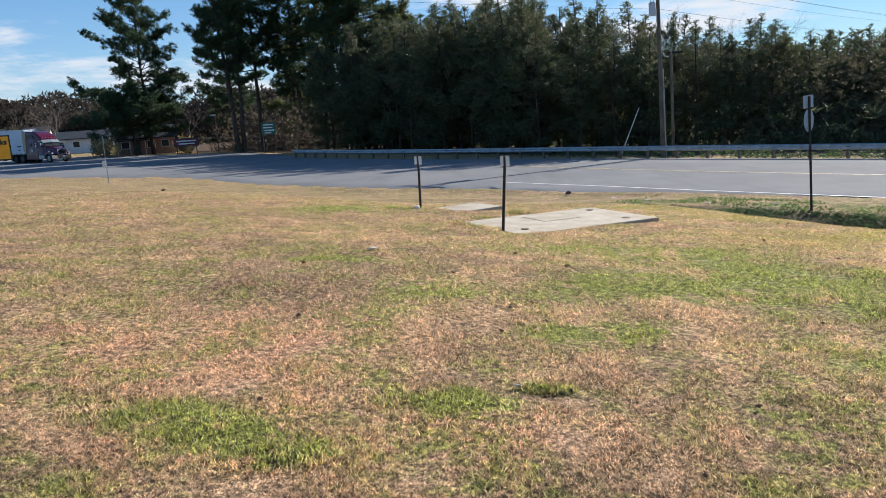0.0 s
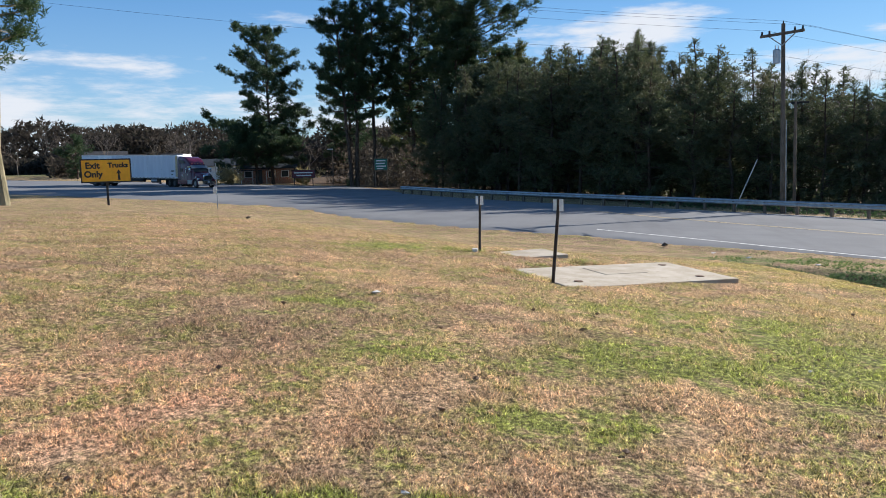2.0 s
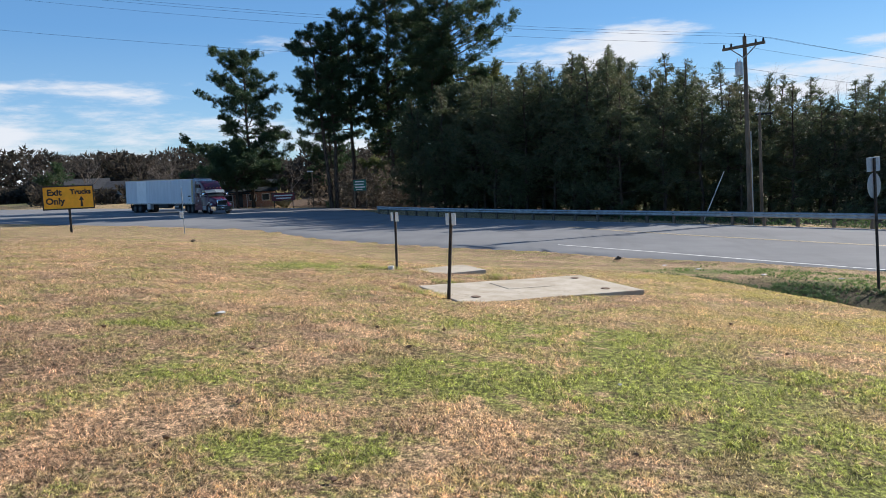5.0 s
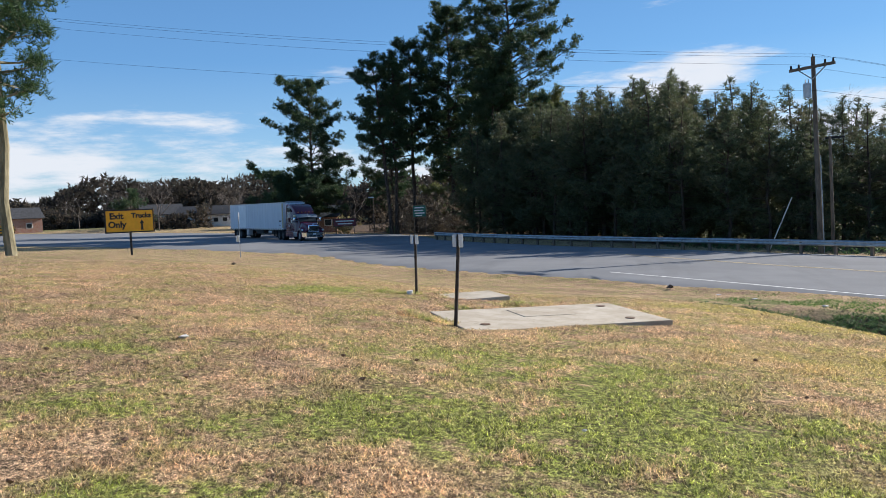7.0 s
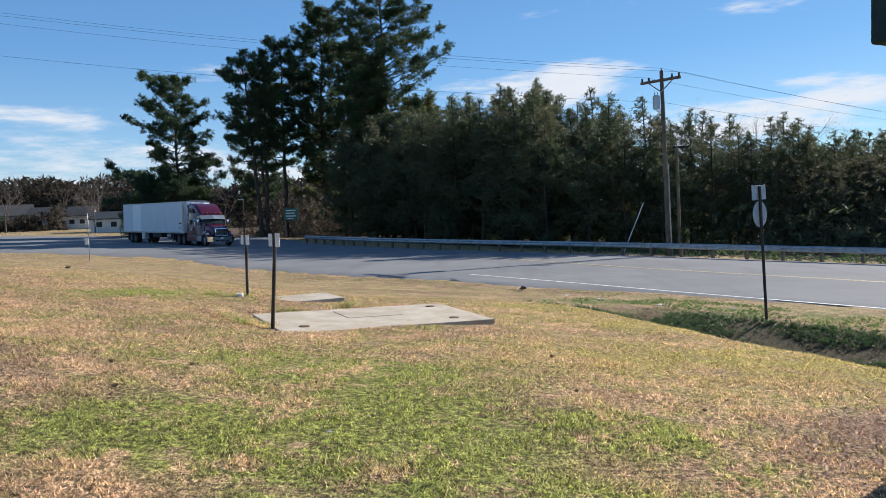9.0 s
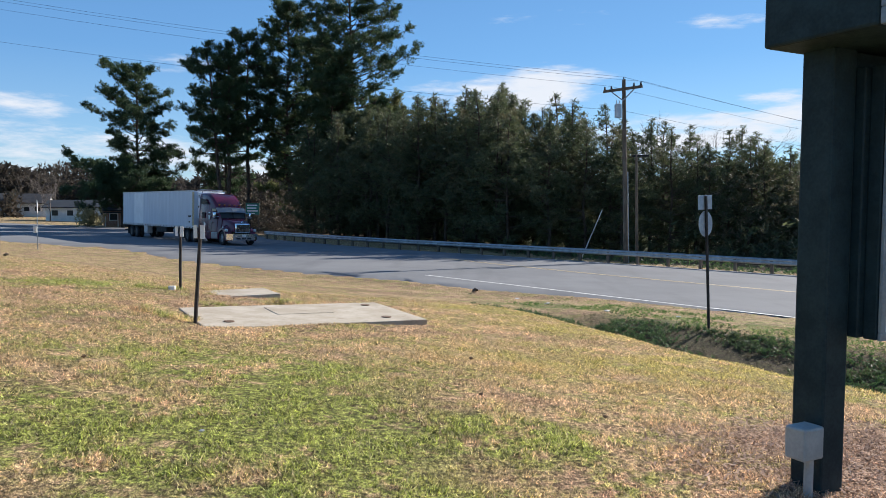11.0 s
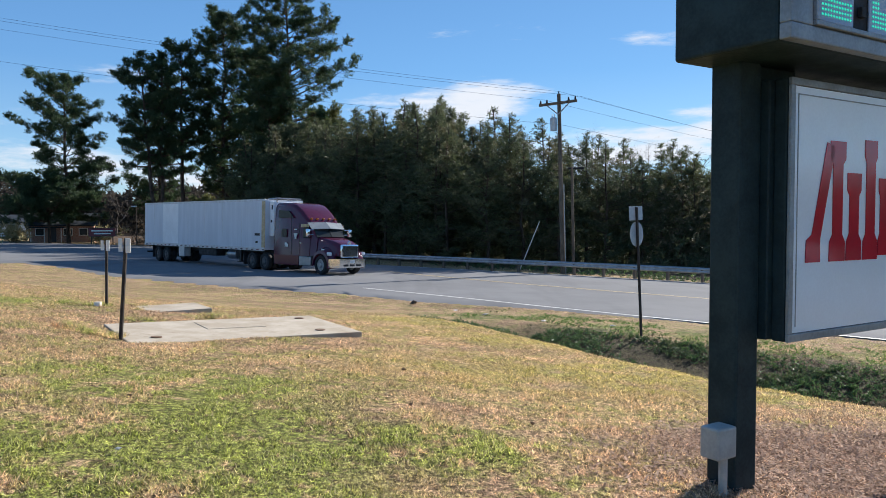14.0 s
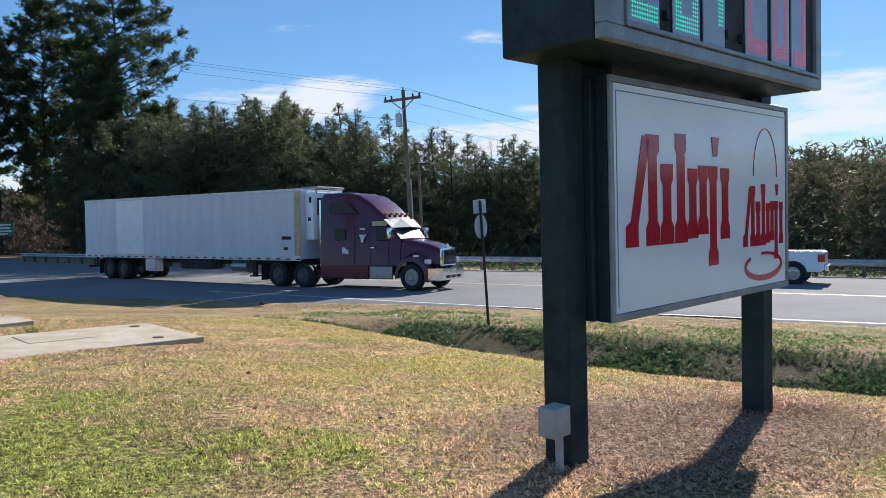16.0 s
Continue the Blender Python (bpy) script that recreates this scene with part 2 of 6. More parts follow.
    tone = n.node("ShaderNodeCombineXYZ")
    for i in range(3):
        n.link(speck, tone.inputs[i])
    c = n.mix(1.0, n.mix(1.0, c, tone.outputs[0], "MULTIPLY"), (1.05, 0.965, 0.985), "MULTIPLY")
    return c, mid, fine


def make_lawn():
    n = Nodes("lawn_soil", 0.95, 0, 0.1)
    c, mid, fine = lawn_colour(n)
    # soil darkened throughout to stand in for shade between the blades
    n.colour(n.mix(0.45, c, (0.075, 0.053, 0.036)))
    n.bump(n.math("ADD", fine, n.noise(70, 3, 0.7)), 0.9, 0.03)
    return n.mat


def make_blades():
    n = Nodes("lawn_blades", 0.75, 0, 0.25)
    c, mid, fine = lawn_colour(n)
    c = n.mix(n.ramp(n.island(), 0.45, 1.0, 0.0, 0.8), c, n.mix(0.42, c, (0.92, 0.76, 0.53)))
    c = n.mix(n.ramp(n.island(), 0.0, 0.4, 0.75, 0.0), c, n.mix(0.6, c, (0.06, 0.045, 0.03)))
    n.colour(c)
    leaf = n.node("ShaderNodeBsdfTranslucent")
    n.link(c, leaf.inputs[0])
    both = n.node("ShaderNodeMixShader")
    both.inputs[0].default_value = 0.5
    n.link(n.bsdf.outputs[0], both.inputs[1])
    n.link(leaf.outputs[0], both.inputs[2])
    n.link(both.outputs[0], n.nt.nodes["Material Output"].inputs["Surface"])
    return n.mat


def make_asphalt():
    n = Nodes("worn_asphalt", 0.92, 0, 0.06)
    grit, wide = n.noise(55, 4, 0.7), n.noise(0.35, 5, 0.6)
    lane = n.noise(0.6, 4, 0.6, stretch=(1.0, 0.12, 1.0))
    c = n.mix(n.ramp(wide, 0.3, 0.7), (0.175, 0.180, 0.190), (0.215, 0.220, 0.228))
    c = n.mix(n.ramp(grit, 0.35, 0.7, 0.0, 0.5), c, (0.20, 0.20, 0.20))
    c = n.mix(n.ramp(lane, 0.5, 0.7, 0.0, 0.35), c, (0.13, 0.132, 0.138))
    n.colour(c).bump(grit, 0.35, 0.01)
    return n.mat


def make_concrete():
    n = Nodes("stained_concrete", 0.85, 0, 0.3)
    a, b = n.noise(2.2, 6, 0.65), n.noise(30, 4, 0.7)
    c = n.mix(n.ramp(a, 0.35, 0.7), (0.40, 0.335, 0.25), (0.54, 0.475, 0.38))
    c = n.mix(n.ramp(n.noise(4.5, 5, 0.7), 0.56, 0.70, 0, 0.65), c, (0.24, 0.18, 0.12))
    c = n.mix(n.ramp(b, 0.4, 0.7, 0, 0.35), c, (0.40, 0.34, 0.27))
    n.colour(c).bump(b, 0.35, 0.01)
    return n.mat


def make_needles(name, a, b, c, gloss=0.3):
    n = Nodes(name, 0.6 if gloss > 0.1 else 0.97, 0, gloss)
    col = n.mix(n.ramp(n.island(), 0.0, 1.0), a, b)
    col = n.mix(n.ramp(n.noise(0.5, 4, 0.6), 0.5, 0.7, 0, 0.7), col, c)
    n.colour(col)
    leaf = n.node("ShaderNodeBsdfTranslucent")
    n.link(col, leaf.inputs[0])
    both = n.node("ShaderNodeMixShader")
    both.inputs[0].default_value = 0.38
    n.link(n.bsdf.outputs[0], both.inputs[1])
    n.link(leaf.outputs[0], both.inputs[2])
    n.link(both.outputs[0], n.nt.nodes["Material Output"].inputs["Surface"])
    return n.mat


def make_bark(name, a, b, scale=7.0):
    n = Nodes(name, 0.9, 0, 0.2)
    v = n.local()
    f = n.noise(scale, 5, 0.7, v, (1, 1, 0.22))
    n.colour(n.mix(n.ramp(f, 0.35, 0.65), a, b)).bump(f, 0.6, 0.04)
    return n.mat


def make_trailer_white():
    n = Nodes("trailer_panel_white", 0.38, 0, 0.5)
    v = n.local()
    sx = n.node("ShaderNodeSeparateXYZ")
    n.link(v, sx.inputs[0])
    streak = n.noise(1.6, 5, 0.6, v, (1.6, 1, 0.18))
    # streaked white paint, tinted blue to stand in for the reflected sky
    n.colour(n.mix(n.ramp(streak, 0.35, 0.7), (0.55, 0.59, 0.65), (0.63, 0.67, 0.73)))
    n.bump(n.noise(0.8, 2, 0.4, v), 0.12, 0.05)
    return n.mat


def make_brick():
    n = Nodes("house_brick", 0.85, 0, 0.3)
    b = n.node("ShaderNodeTexBrick")
    b.inputs["Scale"].default_value = 1.0
    b.inputs["Brick Width"].default_value, b.inputs["Row Height"].default_value, b.inputs["Mortar Size"].default_value = 0.22, 0.075, 0.01
    for i, c in ((1, (0.26, 0.10, 0.06)), (2, (0.36, 0.15, 0.09)), (3, (0.45, 0.40, 0.35))):
        b.inputs[i].default_value = (*c, 1)
    m = n.node("ShaderNodeMapping")
    m.inputs["Rotation"].default_value = (radians(90), 0, 0)
    n.link(n.local(), m.inputs[0])
    n.link(m.outputs[0], b.inputs["Vector"])
    n.colour(b.outputs["Color"])
    return n.mat


def glowing(name, c, strength, base=(0.05, 0.05, 0.05)):
    n = Nodes(name, 0.4)
    n.colour(base)
    n.bsdf.inputs["Emission Color"].default_value = (*c, 1)
    n.bsdf.inputs["Emission Strength"].default_value = strength
    return n.mat


MAT = dict(
    lawn=make_lawn(), blades=make_blades(), asphalt=make_asphalt(), concrete=make_concrete(),
    white_line=plain("white_road_paint", (0.72, 0.71, 0.68), 0.7, var=0.25, scale=3), yellow_line=plain("yellow_road_paint", (0.50, 0.40, 0.24), 0.7, var=0.25, scale=3),
    tar=plain("black_tar", (0.03, 0.03, 0.032), 0.6),
    pine=make_needles("pine_needles", (0.024, 0.055, 0.026), (0.072, 0.110, 0.048), (0.085, 0.105, 0.048)),
    young_pine=make_needles("young_pine_needles", (0.052, 0.074, 0.038), (0.130, 0.148, 0.072), (0.17, 0.14, 0.08)),
    near_pine=make_needles("roadside_pine_needles", (0.022, 0.055, 0.022), (0.075, 0.125, 0.045), (0.07, 0.10, 0.04)),
    shrub=make_needles("dry_leaves", (0.075, 0.070, 0.042), (0.17, 0.145, 0.09), (0.07, 0.095, 0.045)),
    twigs=make_needles("brown_twigs", (0.09, 0.07, 0.05), (0.19, 0.15, 0.11), (0.08, 0.085, 0.05)),
    ivy=make_needles("ditch_ivy", (0.030, 0.065, 0.025), (0.115, 0.185, 0.065), (0.07, 0.075, 0.04), 0.5),
    bright_ivy=make_needles("verge_weeds", (0.06, 0.12, 0.03), (0.20, 0.31, 0.08), (0.14, 0.17, 0.06)),
    chips=make_needles("mulch_chips", (0.24, 0.165, 0.125), (0.64, 0.48, 0.38), (0.24, 0.14, 0.10), 0.0),
    pampas=make_needles("pampas_grass", (0.30, 0.24, 0.12), (0.45, 0.38, 0.2), (0.2, 0.2, 0.07)),
    far_wood=make_needles("far_woods", (0.050, 0.043, 0.036), (0.095, 0.080, 0.066), (0.040, 0.050, 0.034), 0.0),
    bark=make_bark("pine_bark", (0.035, 0.026, 0.020), (0.115, 0.085, 0.065)), grey_bark=make_bark("bare_bark", (0.09, 0.075, 0.065), (0.20, 0.17, 0.15)),
    pale_bark=make_bark("pale_pine_bark", (0.13, 0.115, 0.07), (0.30, 0.265, 0.17), 4.0),
    pole=make_bark("pole_wood", (0.09, 0.072, 0.055), (0.19, 0.15, 0.115), 4.0), pole_pale=make_bark("pale_pole_wood", (0.23, 0.20, 0.13), (0.40, 0.35, 0.24), 4.0),
    galv=plain("galvanised_steel", (0.36, 0.40, 0.43), 0.45, 0.75, 0.2, 3), post_green=plain("sign_post_green", (0.016, 0.034, 0.038), 0.6, 0, 0.25, 5, 0.1, spec=0.25),
    post_dark=plain("rusty_post_steel", (0.045, 0.035, 0.030), 0.75, 0.2, 0.35, 9), back_alu=plain("sign_back_aluminium", (0.50, 0.52, 0.54), 0.5, 0.5, 0.12, 5),
    white_plate=plain("white_plate", (0.74, 0.74, 0.72), 0.5, 0, 0.1, 6), yellow_sign=plain("yellow_sign_face", (0.83, 0.40, 0.015), 0.5, 0, 0.1, 2.0),
    black=plain("black_paint", (0.014, 0.014, 0.016), 0.5, 0, 0.2), green_sign=plain("green_sign_face", (0.015, 0.14, 0.10), 0.45, 0, 0.12),
    cab_red=plain("maroon_cab_paint", (0.080, 0.010, 0.033), 0.18, 0.0, 0.10, 1.2, spec=0.5), chrome=plain("polished_chrome", (0.80, 0.81, 0.83), 0.10, 1.0, 0.06, 4),
    steel=plain("brushed_steel", (0.34, 0.35, 0.37), 0.35, 0.8, 0.12, 5), rubber=plain("tyre_rubber", (0.022, 0.022, 0.023), 0.85, 0, 0.2, 9), chassis=plain("chassis_black", (0.022, 0.022, 0.023), 0.7, 0, 0.3, 4),
    trailer=make_trailer_white(), trailer_pale=plain("trailer_panel_new", (0.80, 0.82, 0.84), 0.35, 0, 0.05, 2), trailer_alu=plain("trailer_rail", (0.58, 0.59, 0.60), 0.4, 0.4, 0.15, 3),
    trailer_tan=plain("trailer_corner_tan", (0.50, 0.40, 0.24), 0.5, 0.2, 0.2, 4), reflector=plain("red_reflector", (0.18, 0.03, 0.03), 0.4),
    # dark_rim: rim steel with the shade under the vehicle put into its colour
    glass=plain("tinted_glass", (0.03, 0.036, 0.038), 0.22, 0, 0.1, 2, spec=0.2), visor=plain("visor_steel", (0.16, 0.20, 0.24), 0.6, 0.0, 0.05, 3, spec=0.2), dark_rim=plain("dirty_steel_rim", (0.10, 0.10, 0.105), 0.5, 0.5, 0.3, 5), lamp_glass=plain("headlamp_glass", (0.7, 0.72, 0.75), 0.1, 0.3, 0.05),
    amber=plain("amber_lens", (0.5, 0.15, 0.02), 0.3), panel_white=plain("sign_face_white", (0.74, 0.83, 0.90), 0.09, 0, 0.04, 1.5, spec=0.6), panel_red=plain("sign_red", (0.46, 0.018, 0.035), 0.10, 0, 0.08, 3, spec=0.6),
    # led_face: reflected sky is put into the pale blue-grey base colour
    panel_frame=plain("sign_frame_grey", (0.26, 0.29, 0.31), 0.45, 0.3, 0.2, 4), led_face=plain("display_glass", (0.30, 0.35, 0.43), 0.12, 0, 0.1, 3, spec=0.7),
    led_green=glowing("led_green", (0.02, 0.85, 0.55), 0.5), led_red=glowing("led_red", (1.0, 0.06, 0.12), 0.28), box_grey=plain("junction_box_grey", (0.40, 0.40, 0.38), 0.55, 0.1, 0.12, 8),
    brick=make_brick(), siding=plain("white_siding", (0.70, 0.70, 0.68), 0.7, 0, 0.08, 2), roof=plain("roof_shingle", (0.045, 0.046, 0.05), 0.9, 0, 0.3, 3, 0.3), roof_blue=plain("roof_blue_grey", (0.022, 0.034, 0.048), 0.95, 0, 0.2, 3),
    door_dark=plain("dark_opening", (0.03, 0.03, 0.035), 0.4, 0, 0.2), pickup=plain("white_pickup_paint", (0.74, 0.76, 0.80), 0.18, 0, 0.04, 2, spec=0.6), tail=plain("tail_lamp_red", (0.45, 0.012, 0.012), 0.2),
    wire=plain("wire_black", (0.02, 0.02, 0.022), 0.95, spec=0.05), litter=plain("paper_litter", (0.58, 0.57, 0.55), 0.7), leaf=plain("dead_leaf", (0.15, 0.085, 0.048), 0.8), clay=plain("clod_of_clay", (0.09, 0.065, 0.045), 0.95),
    # glint: backlit sparkle of shrub leaves, put into a pale base colour
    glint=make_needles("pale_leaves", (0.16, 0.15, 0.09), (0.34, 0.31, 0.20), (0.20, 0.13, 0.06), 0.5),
    # light_pine: lighter, yellower copy of the needles, sunlight put into the colour
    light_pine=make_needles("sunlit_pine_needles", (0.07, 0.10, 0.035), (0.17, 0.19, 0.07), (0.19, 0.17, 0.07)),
    maroon=plain("maroon_sign_face", (0.14, 0.02, 0.03), 0.5, 0, 0.2))


# ---- mesh tools ----
class Mesh:
    """Vertices and faces gathered from simple solids."""

    def __init__(self):
        self.v, self.f = [], []

    def add(self, verts, faces):
        k = len(self.v)
        self.v += [tuple(p) for p in verts]
        self.f += [tuple(i + k for i in f) for f in faces]
        return self

    def box(self, x0, x1, y0, y1, z0, z1, c=0.0):
        """A box with its twelve edges cut by c."""
        if c <= 0:
            return self.add([(x, y, z) for x in (x0, x1) for y in (y0, y1) for z in (z0, z1)],
                            [(0, 1, 3, 2), (4, 6, 7, 5), (0, 4, 5, 1), (2, 3, 7, 6), (0, 2, 6, 4), (1, 5, 7, 3)])
        bm = bmesh.new()
        bmesh.ops.create_cube(bm, size=1)
        for q in bm.verts:
            q.co = Vector(((x0 + x1) / 2 + q.co.x * (x1 - x0), (y0 + y1) / 2 + q.co.y * (y1 - y0), (z0 + z1) / 2 + q.co.z * (z1 - z0)))
        bmesh.ops.bevel(bm, geom=bm.edges[:], offset=c, segments=2, affect="EDGES", profile=0.5)
        bm.verts.index_update()
        self.add([q.co for q in bm.verts], [[q.index for q in f.verts] for f in bm.faces])
        bm.free()
        return self

    def tube(self, a, b, r0, r1=None, n=10, caps=True):
        a, b = Vector(a), Vector(b)
        r1 = r0 if r1 is None else r1
        q = (b - a).to_track_quat("Z", "Y")
        ring = [Vector((math.cos(2 * math.pi * i / n), math.sin(2 * math.pi * i / n), 0)) for i in range(n)]
        vs = [a + q @ (p * r0) for p in ring] + [b + q @ (p * r1) for p in ring]
        fs = [(i, (i + 1) % n, n + (i + 1) % n, n + i) for i in range(n)]
        if caps:
            fs += [tuple(range(n - 1, -1, -1)), tuple(range(n, 2 * n))]
        return self.add(vs, fs)

    def path(self, pts, radii, n=7):
        """A tube along several points."""
        pts, rings, u = [Vector(p) for p in pts], [], None
        for i, p in enumerate(pts):
            d = (pts[min(i + 1, len(pts) - 1)] - pts[max(i - 1, 0)]).normalized()
            u = d.orthogonal() if u is None else u - d * u.dot(d)
            u.normalize()
            w = d.cross(u)
            rings.append([p + (u * math.cos(2 * math.pi * k / n) + w * math.sin(2 * math.pi * k / n)) * radii[i] for k in range(n)])
        return self.loft(rings)

    def loft(self, rings):
        n = len(rings[0])
        vs = [p for r in rings for p in r]
        fs = [(k * n + i, k * n + (i + 1) % n, (k + 1) * n + (i + 1) % n, (k + 1) * n + i) for k in range(len(rings) - 1) for i in range(n)]
        fs += [tuple(range(n - 1, -1, -1)), tuple((len(rings) - 1) * n + i for i in range(n))]
        return self.add(vs, fs)

    def prism(self, outline, y0, y1):
        """An outline in x and z drawn out along y."""
        n = len(outline)
        vs = [(x, y0, z) for x, z in outline] + [(x, y1, z) for x, z in outline]
        return self.add(vs, [tuple(range(n)), tuple(range(2 * n - 1, n - 1, -1))] + [(i, n + i, n + (i + 1) % n, (i + 1) % n) for i in range(n)])

    def wheel(self, x, y, z, r, w, inner=0.62):
        """A tyre as a ring with rounded shoulders, its axle along y."""
        n, prof = 28, [(inner * r, -w / 2), (r * 0.93, -w / 2), (r, -w * 0.3), (r, w * 0.3), (r * 0.93, w / 2), (inner * r, w / 2)]
        rings = [[(x + a * math.cos(2 * math.pi * i / n), y + b, z + a * math.sin(2 * math.pi * i / n)) for a, b in prof] for i in range(n)]
        m = len(prof)
        return self.add([p for q in rings for p in q], [(i * m + j, i * m + (j + 1) % m, ((i + 1) % n) * m + (j + 1) % m, ((i + 1) % n) * m + j) for i in range(n) for j in range(m)])

    def object(self, name, mat, smooth=False):
        me = bpy.data.meshes.new(name)
        me.from_pydata(self.v, [], self.f)
        bm = bmesh.new()
        bm.from_mesh(me)
        bmesh.ops.recalc_face_normals(bm, faces=bm.faces)
        bm.to_mesh(me)
        bm.free()
        me.materials.append(mat)
        if smooth:
            me.polygons.foreach_set("use_smooth", [True] * len(me.polygons))
            me.set_sharp_from_angle(angle=radians(38))
        return new(name, me)


def raw(name, verts, faces, mat, smooth=False):
    """A large mesh straight from arrays: faces all of one size."""
    verts, faces = np.asarray(verts, np.float32), np.asarray(faces, np.int32)
    me = bpy.data.meshes.new(name)
    me.vertices.add(len(verts))
    me.vertices.foreach_set("co", verts.ravel())
    me.loops.add(faces.size)
    me.loops.foreach_set("vertex_index", faces.ravel())
    me.polygons.add(len(faces))
    me.polygons.foreach_set("loop_start", np.arange(0, faces.size, faces.shape[1], dtype=np.int32))
    me.update(calc_edges=True)
    if smooth:
        me.polygons.foreach_set("use_smooth", np.ones(len(faces), bool))
    me.materials.append(mat)
    return new(name, me)


def part(name, mesh, mat, parent, label="", smooth=False):
    ob = mesh.object(name, MAT[mat], smooth)
    ob.parent = parent
    if label:
        ob["label"] = label
    return ob


def thing(name, label, category, m=None, group="", kind=""):
    ob = new(name)
    ob.matrix_basis = m or Matrix()
    return tagged(ob, label, category, group, kind)


# ---- the ground ----
NEAR_EDGE = [(-150, 84), (-110, 78), (-75, 68), (-61.9, 64.4), (-44.8, 59.7), (-28.9, 52), (-19, 46.4), (-10.7, 36.7), (-4.5, 31.9), (0.2, 29.3), (3.2, 26.5), (7.3, 24.5), (12, 20.5), (17, 15.6), (26, 7.6), (60, -24)]
FAR_EDGE = [(-150, 112), (-118, 118), (-92, 116), (-75, 114), (-55, 108), (-40, 101), (-29, 96), (-21, 82), (-16.5, 71.5), (-9, 62.5), (-2.3, 56), (6.1, 49.6), (11.9, 44.9), (16.9, 40.4), (28.4, 29.6), (64, -4.5)]
SX, SY = 0.66, -0.75


def smooth01(v):
    v = np.clip(v, 0, 1)
    return v * v * (3 - 2 * v)


def road_z(x, y):
    return -1.40 - 0.02 * (np.clip(x, -110, 60) - 3) - 0.018 * (np.clip(y, -40, 110) - 26)


def edge_distance(x, y):
    """Distance to the near edge of the asphalt, positive on the lawn side."""
    best, side = np.full(np.shape(x), 1e9), np.zeros(np.shape(x))
    for (ax, ay), (bx, by) in zip(NEAR_EDGE[:-1], NEAR_EDGE[1:]):
        dx, dy = bx - ax, by - ay
        k = np.clip(((x - ax) * dx + (y - ay) * dy) / (dx * dx + dy * dy), 0, 1)
        d = np.hypot(x - ax - k * dx, y - ay - k * dy)
        s = np.sign((x - ax) * dy - (y - ay) * dx)
        side = np.where(d < best, s, side)
        best = np.minimum(best, d)
    return best * side


def ground_z(x, y):
    x, y = np.asarray(x, float), np.asarray(y, float)
    d = edge_distance(x, y)
    r = road_z(x, y) - 0.06
    gx = np.where(x > -4, -0.08 * x, 0.32 + 0.9 * (1 - np.exp((x + 4) * 0.08 / 0.9)))
    rise = np.maximum(0, y - 5)
    lawn = 0.40 + gx - 0.06 * np.where(rise < 3, rise * rise / 6, rise - 1.5) - 0.03 * np.clip(y - 5, 0, 4) * 0.6
    lawn = np.maximum(lawn, road_z(x, y) + 0.05)
    meadow = r + (lawn - r) * smooth01(d / 15.0)
    # the ditch along the right-hand stretch of the road
    n = 0.75 * x + 0.66 * y
    s = SX * x + SY * y
    brow = n - 1.9 * smooth01((-s - 2.5) / 7.0)
    bank = np.maximum(np.interp(brow, [0, 10.9, 11.7, 12.4, 13.6, 14.4], [0, 0, 0.10, 0.42, 0.93, 1.0]), smooth01((n - 14.0) / 1.6))
    low = np.interp(n, [10, 14.6, 15.6, 17.2, 18.4, 20.6, 22], [-1.4, -1.85, -1.85, -1.55, -1.33, -1.40, -1.46])
    ditch = lawn * (1 - bank) + low * bank
    k = smooth01((s + 14.5) / 5.5)
    z = np.where(d > 0, meadow * (1 - k) + ditch * k, r)
    lip = road_z(x, y) + 0.012
    z = np.where((d > 0.0) & (d < 0.9), lip + (np.maximum(z, lip - 0.25) - lip) * smooth01((d - 0.25) / 0.65), z)
    # level seat of the concrete pad
    u, w = (x - 0.95) * 0.845 + (y - 11.02) * 0.535, -(x - 0.95) * 0.535 + (y - 11.02) * 0.845
    near = np.maximum(np.abs(u) - 1.42, np.abs(w) - 0.84)
    seat = 0.022 - 0.042 * (x - 0.32) - 0.020
    return np.where(near < 0.5, np.minimum(z, seat + np.maximum(near, 0) * 0.25), z)


def axis_points(fine_lo, fine_hi, step, lo, hi):
    a = list(np.arange(fine_lo, fine_hi + 1e-6, step))
    v, s = fine_hi, step
    while v < hi:
        s *= 1.12
        v += s
        a.append(v)
    v, s = fine_lo, step
    while v > lo:
        s *= 1.12
        v -= s
        a.insert(0, v)
    return np.array(a)


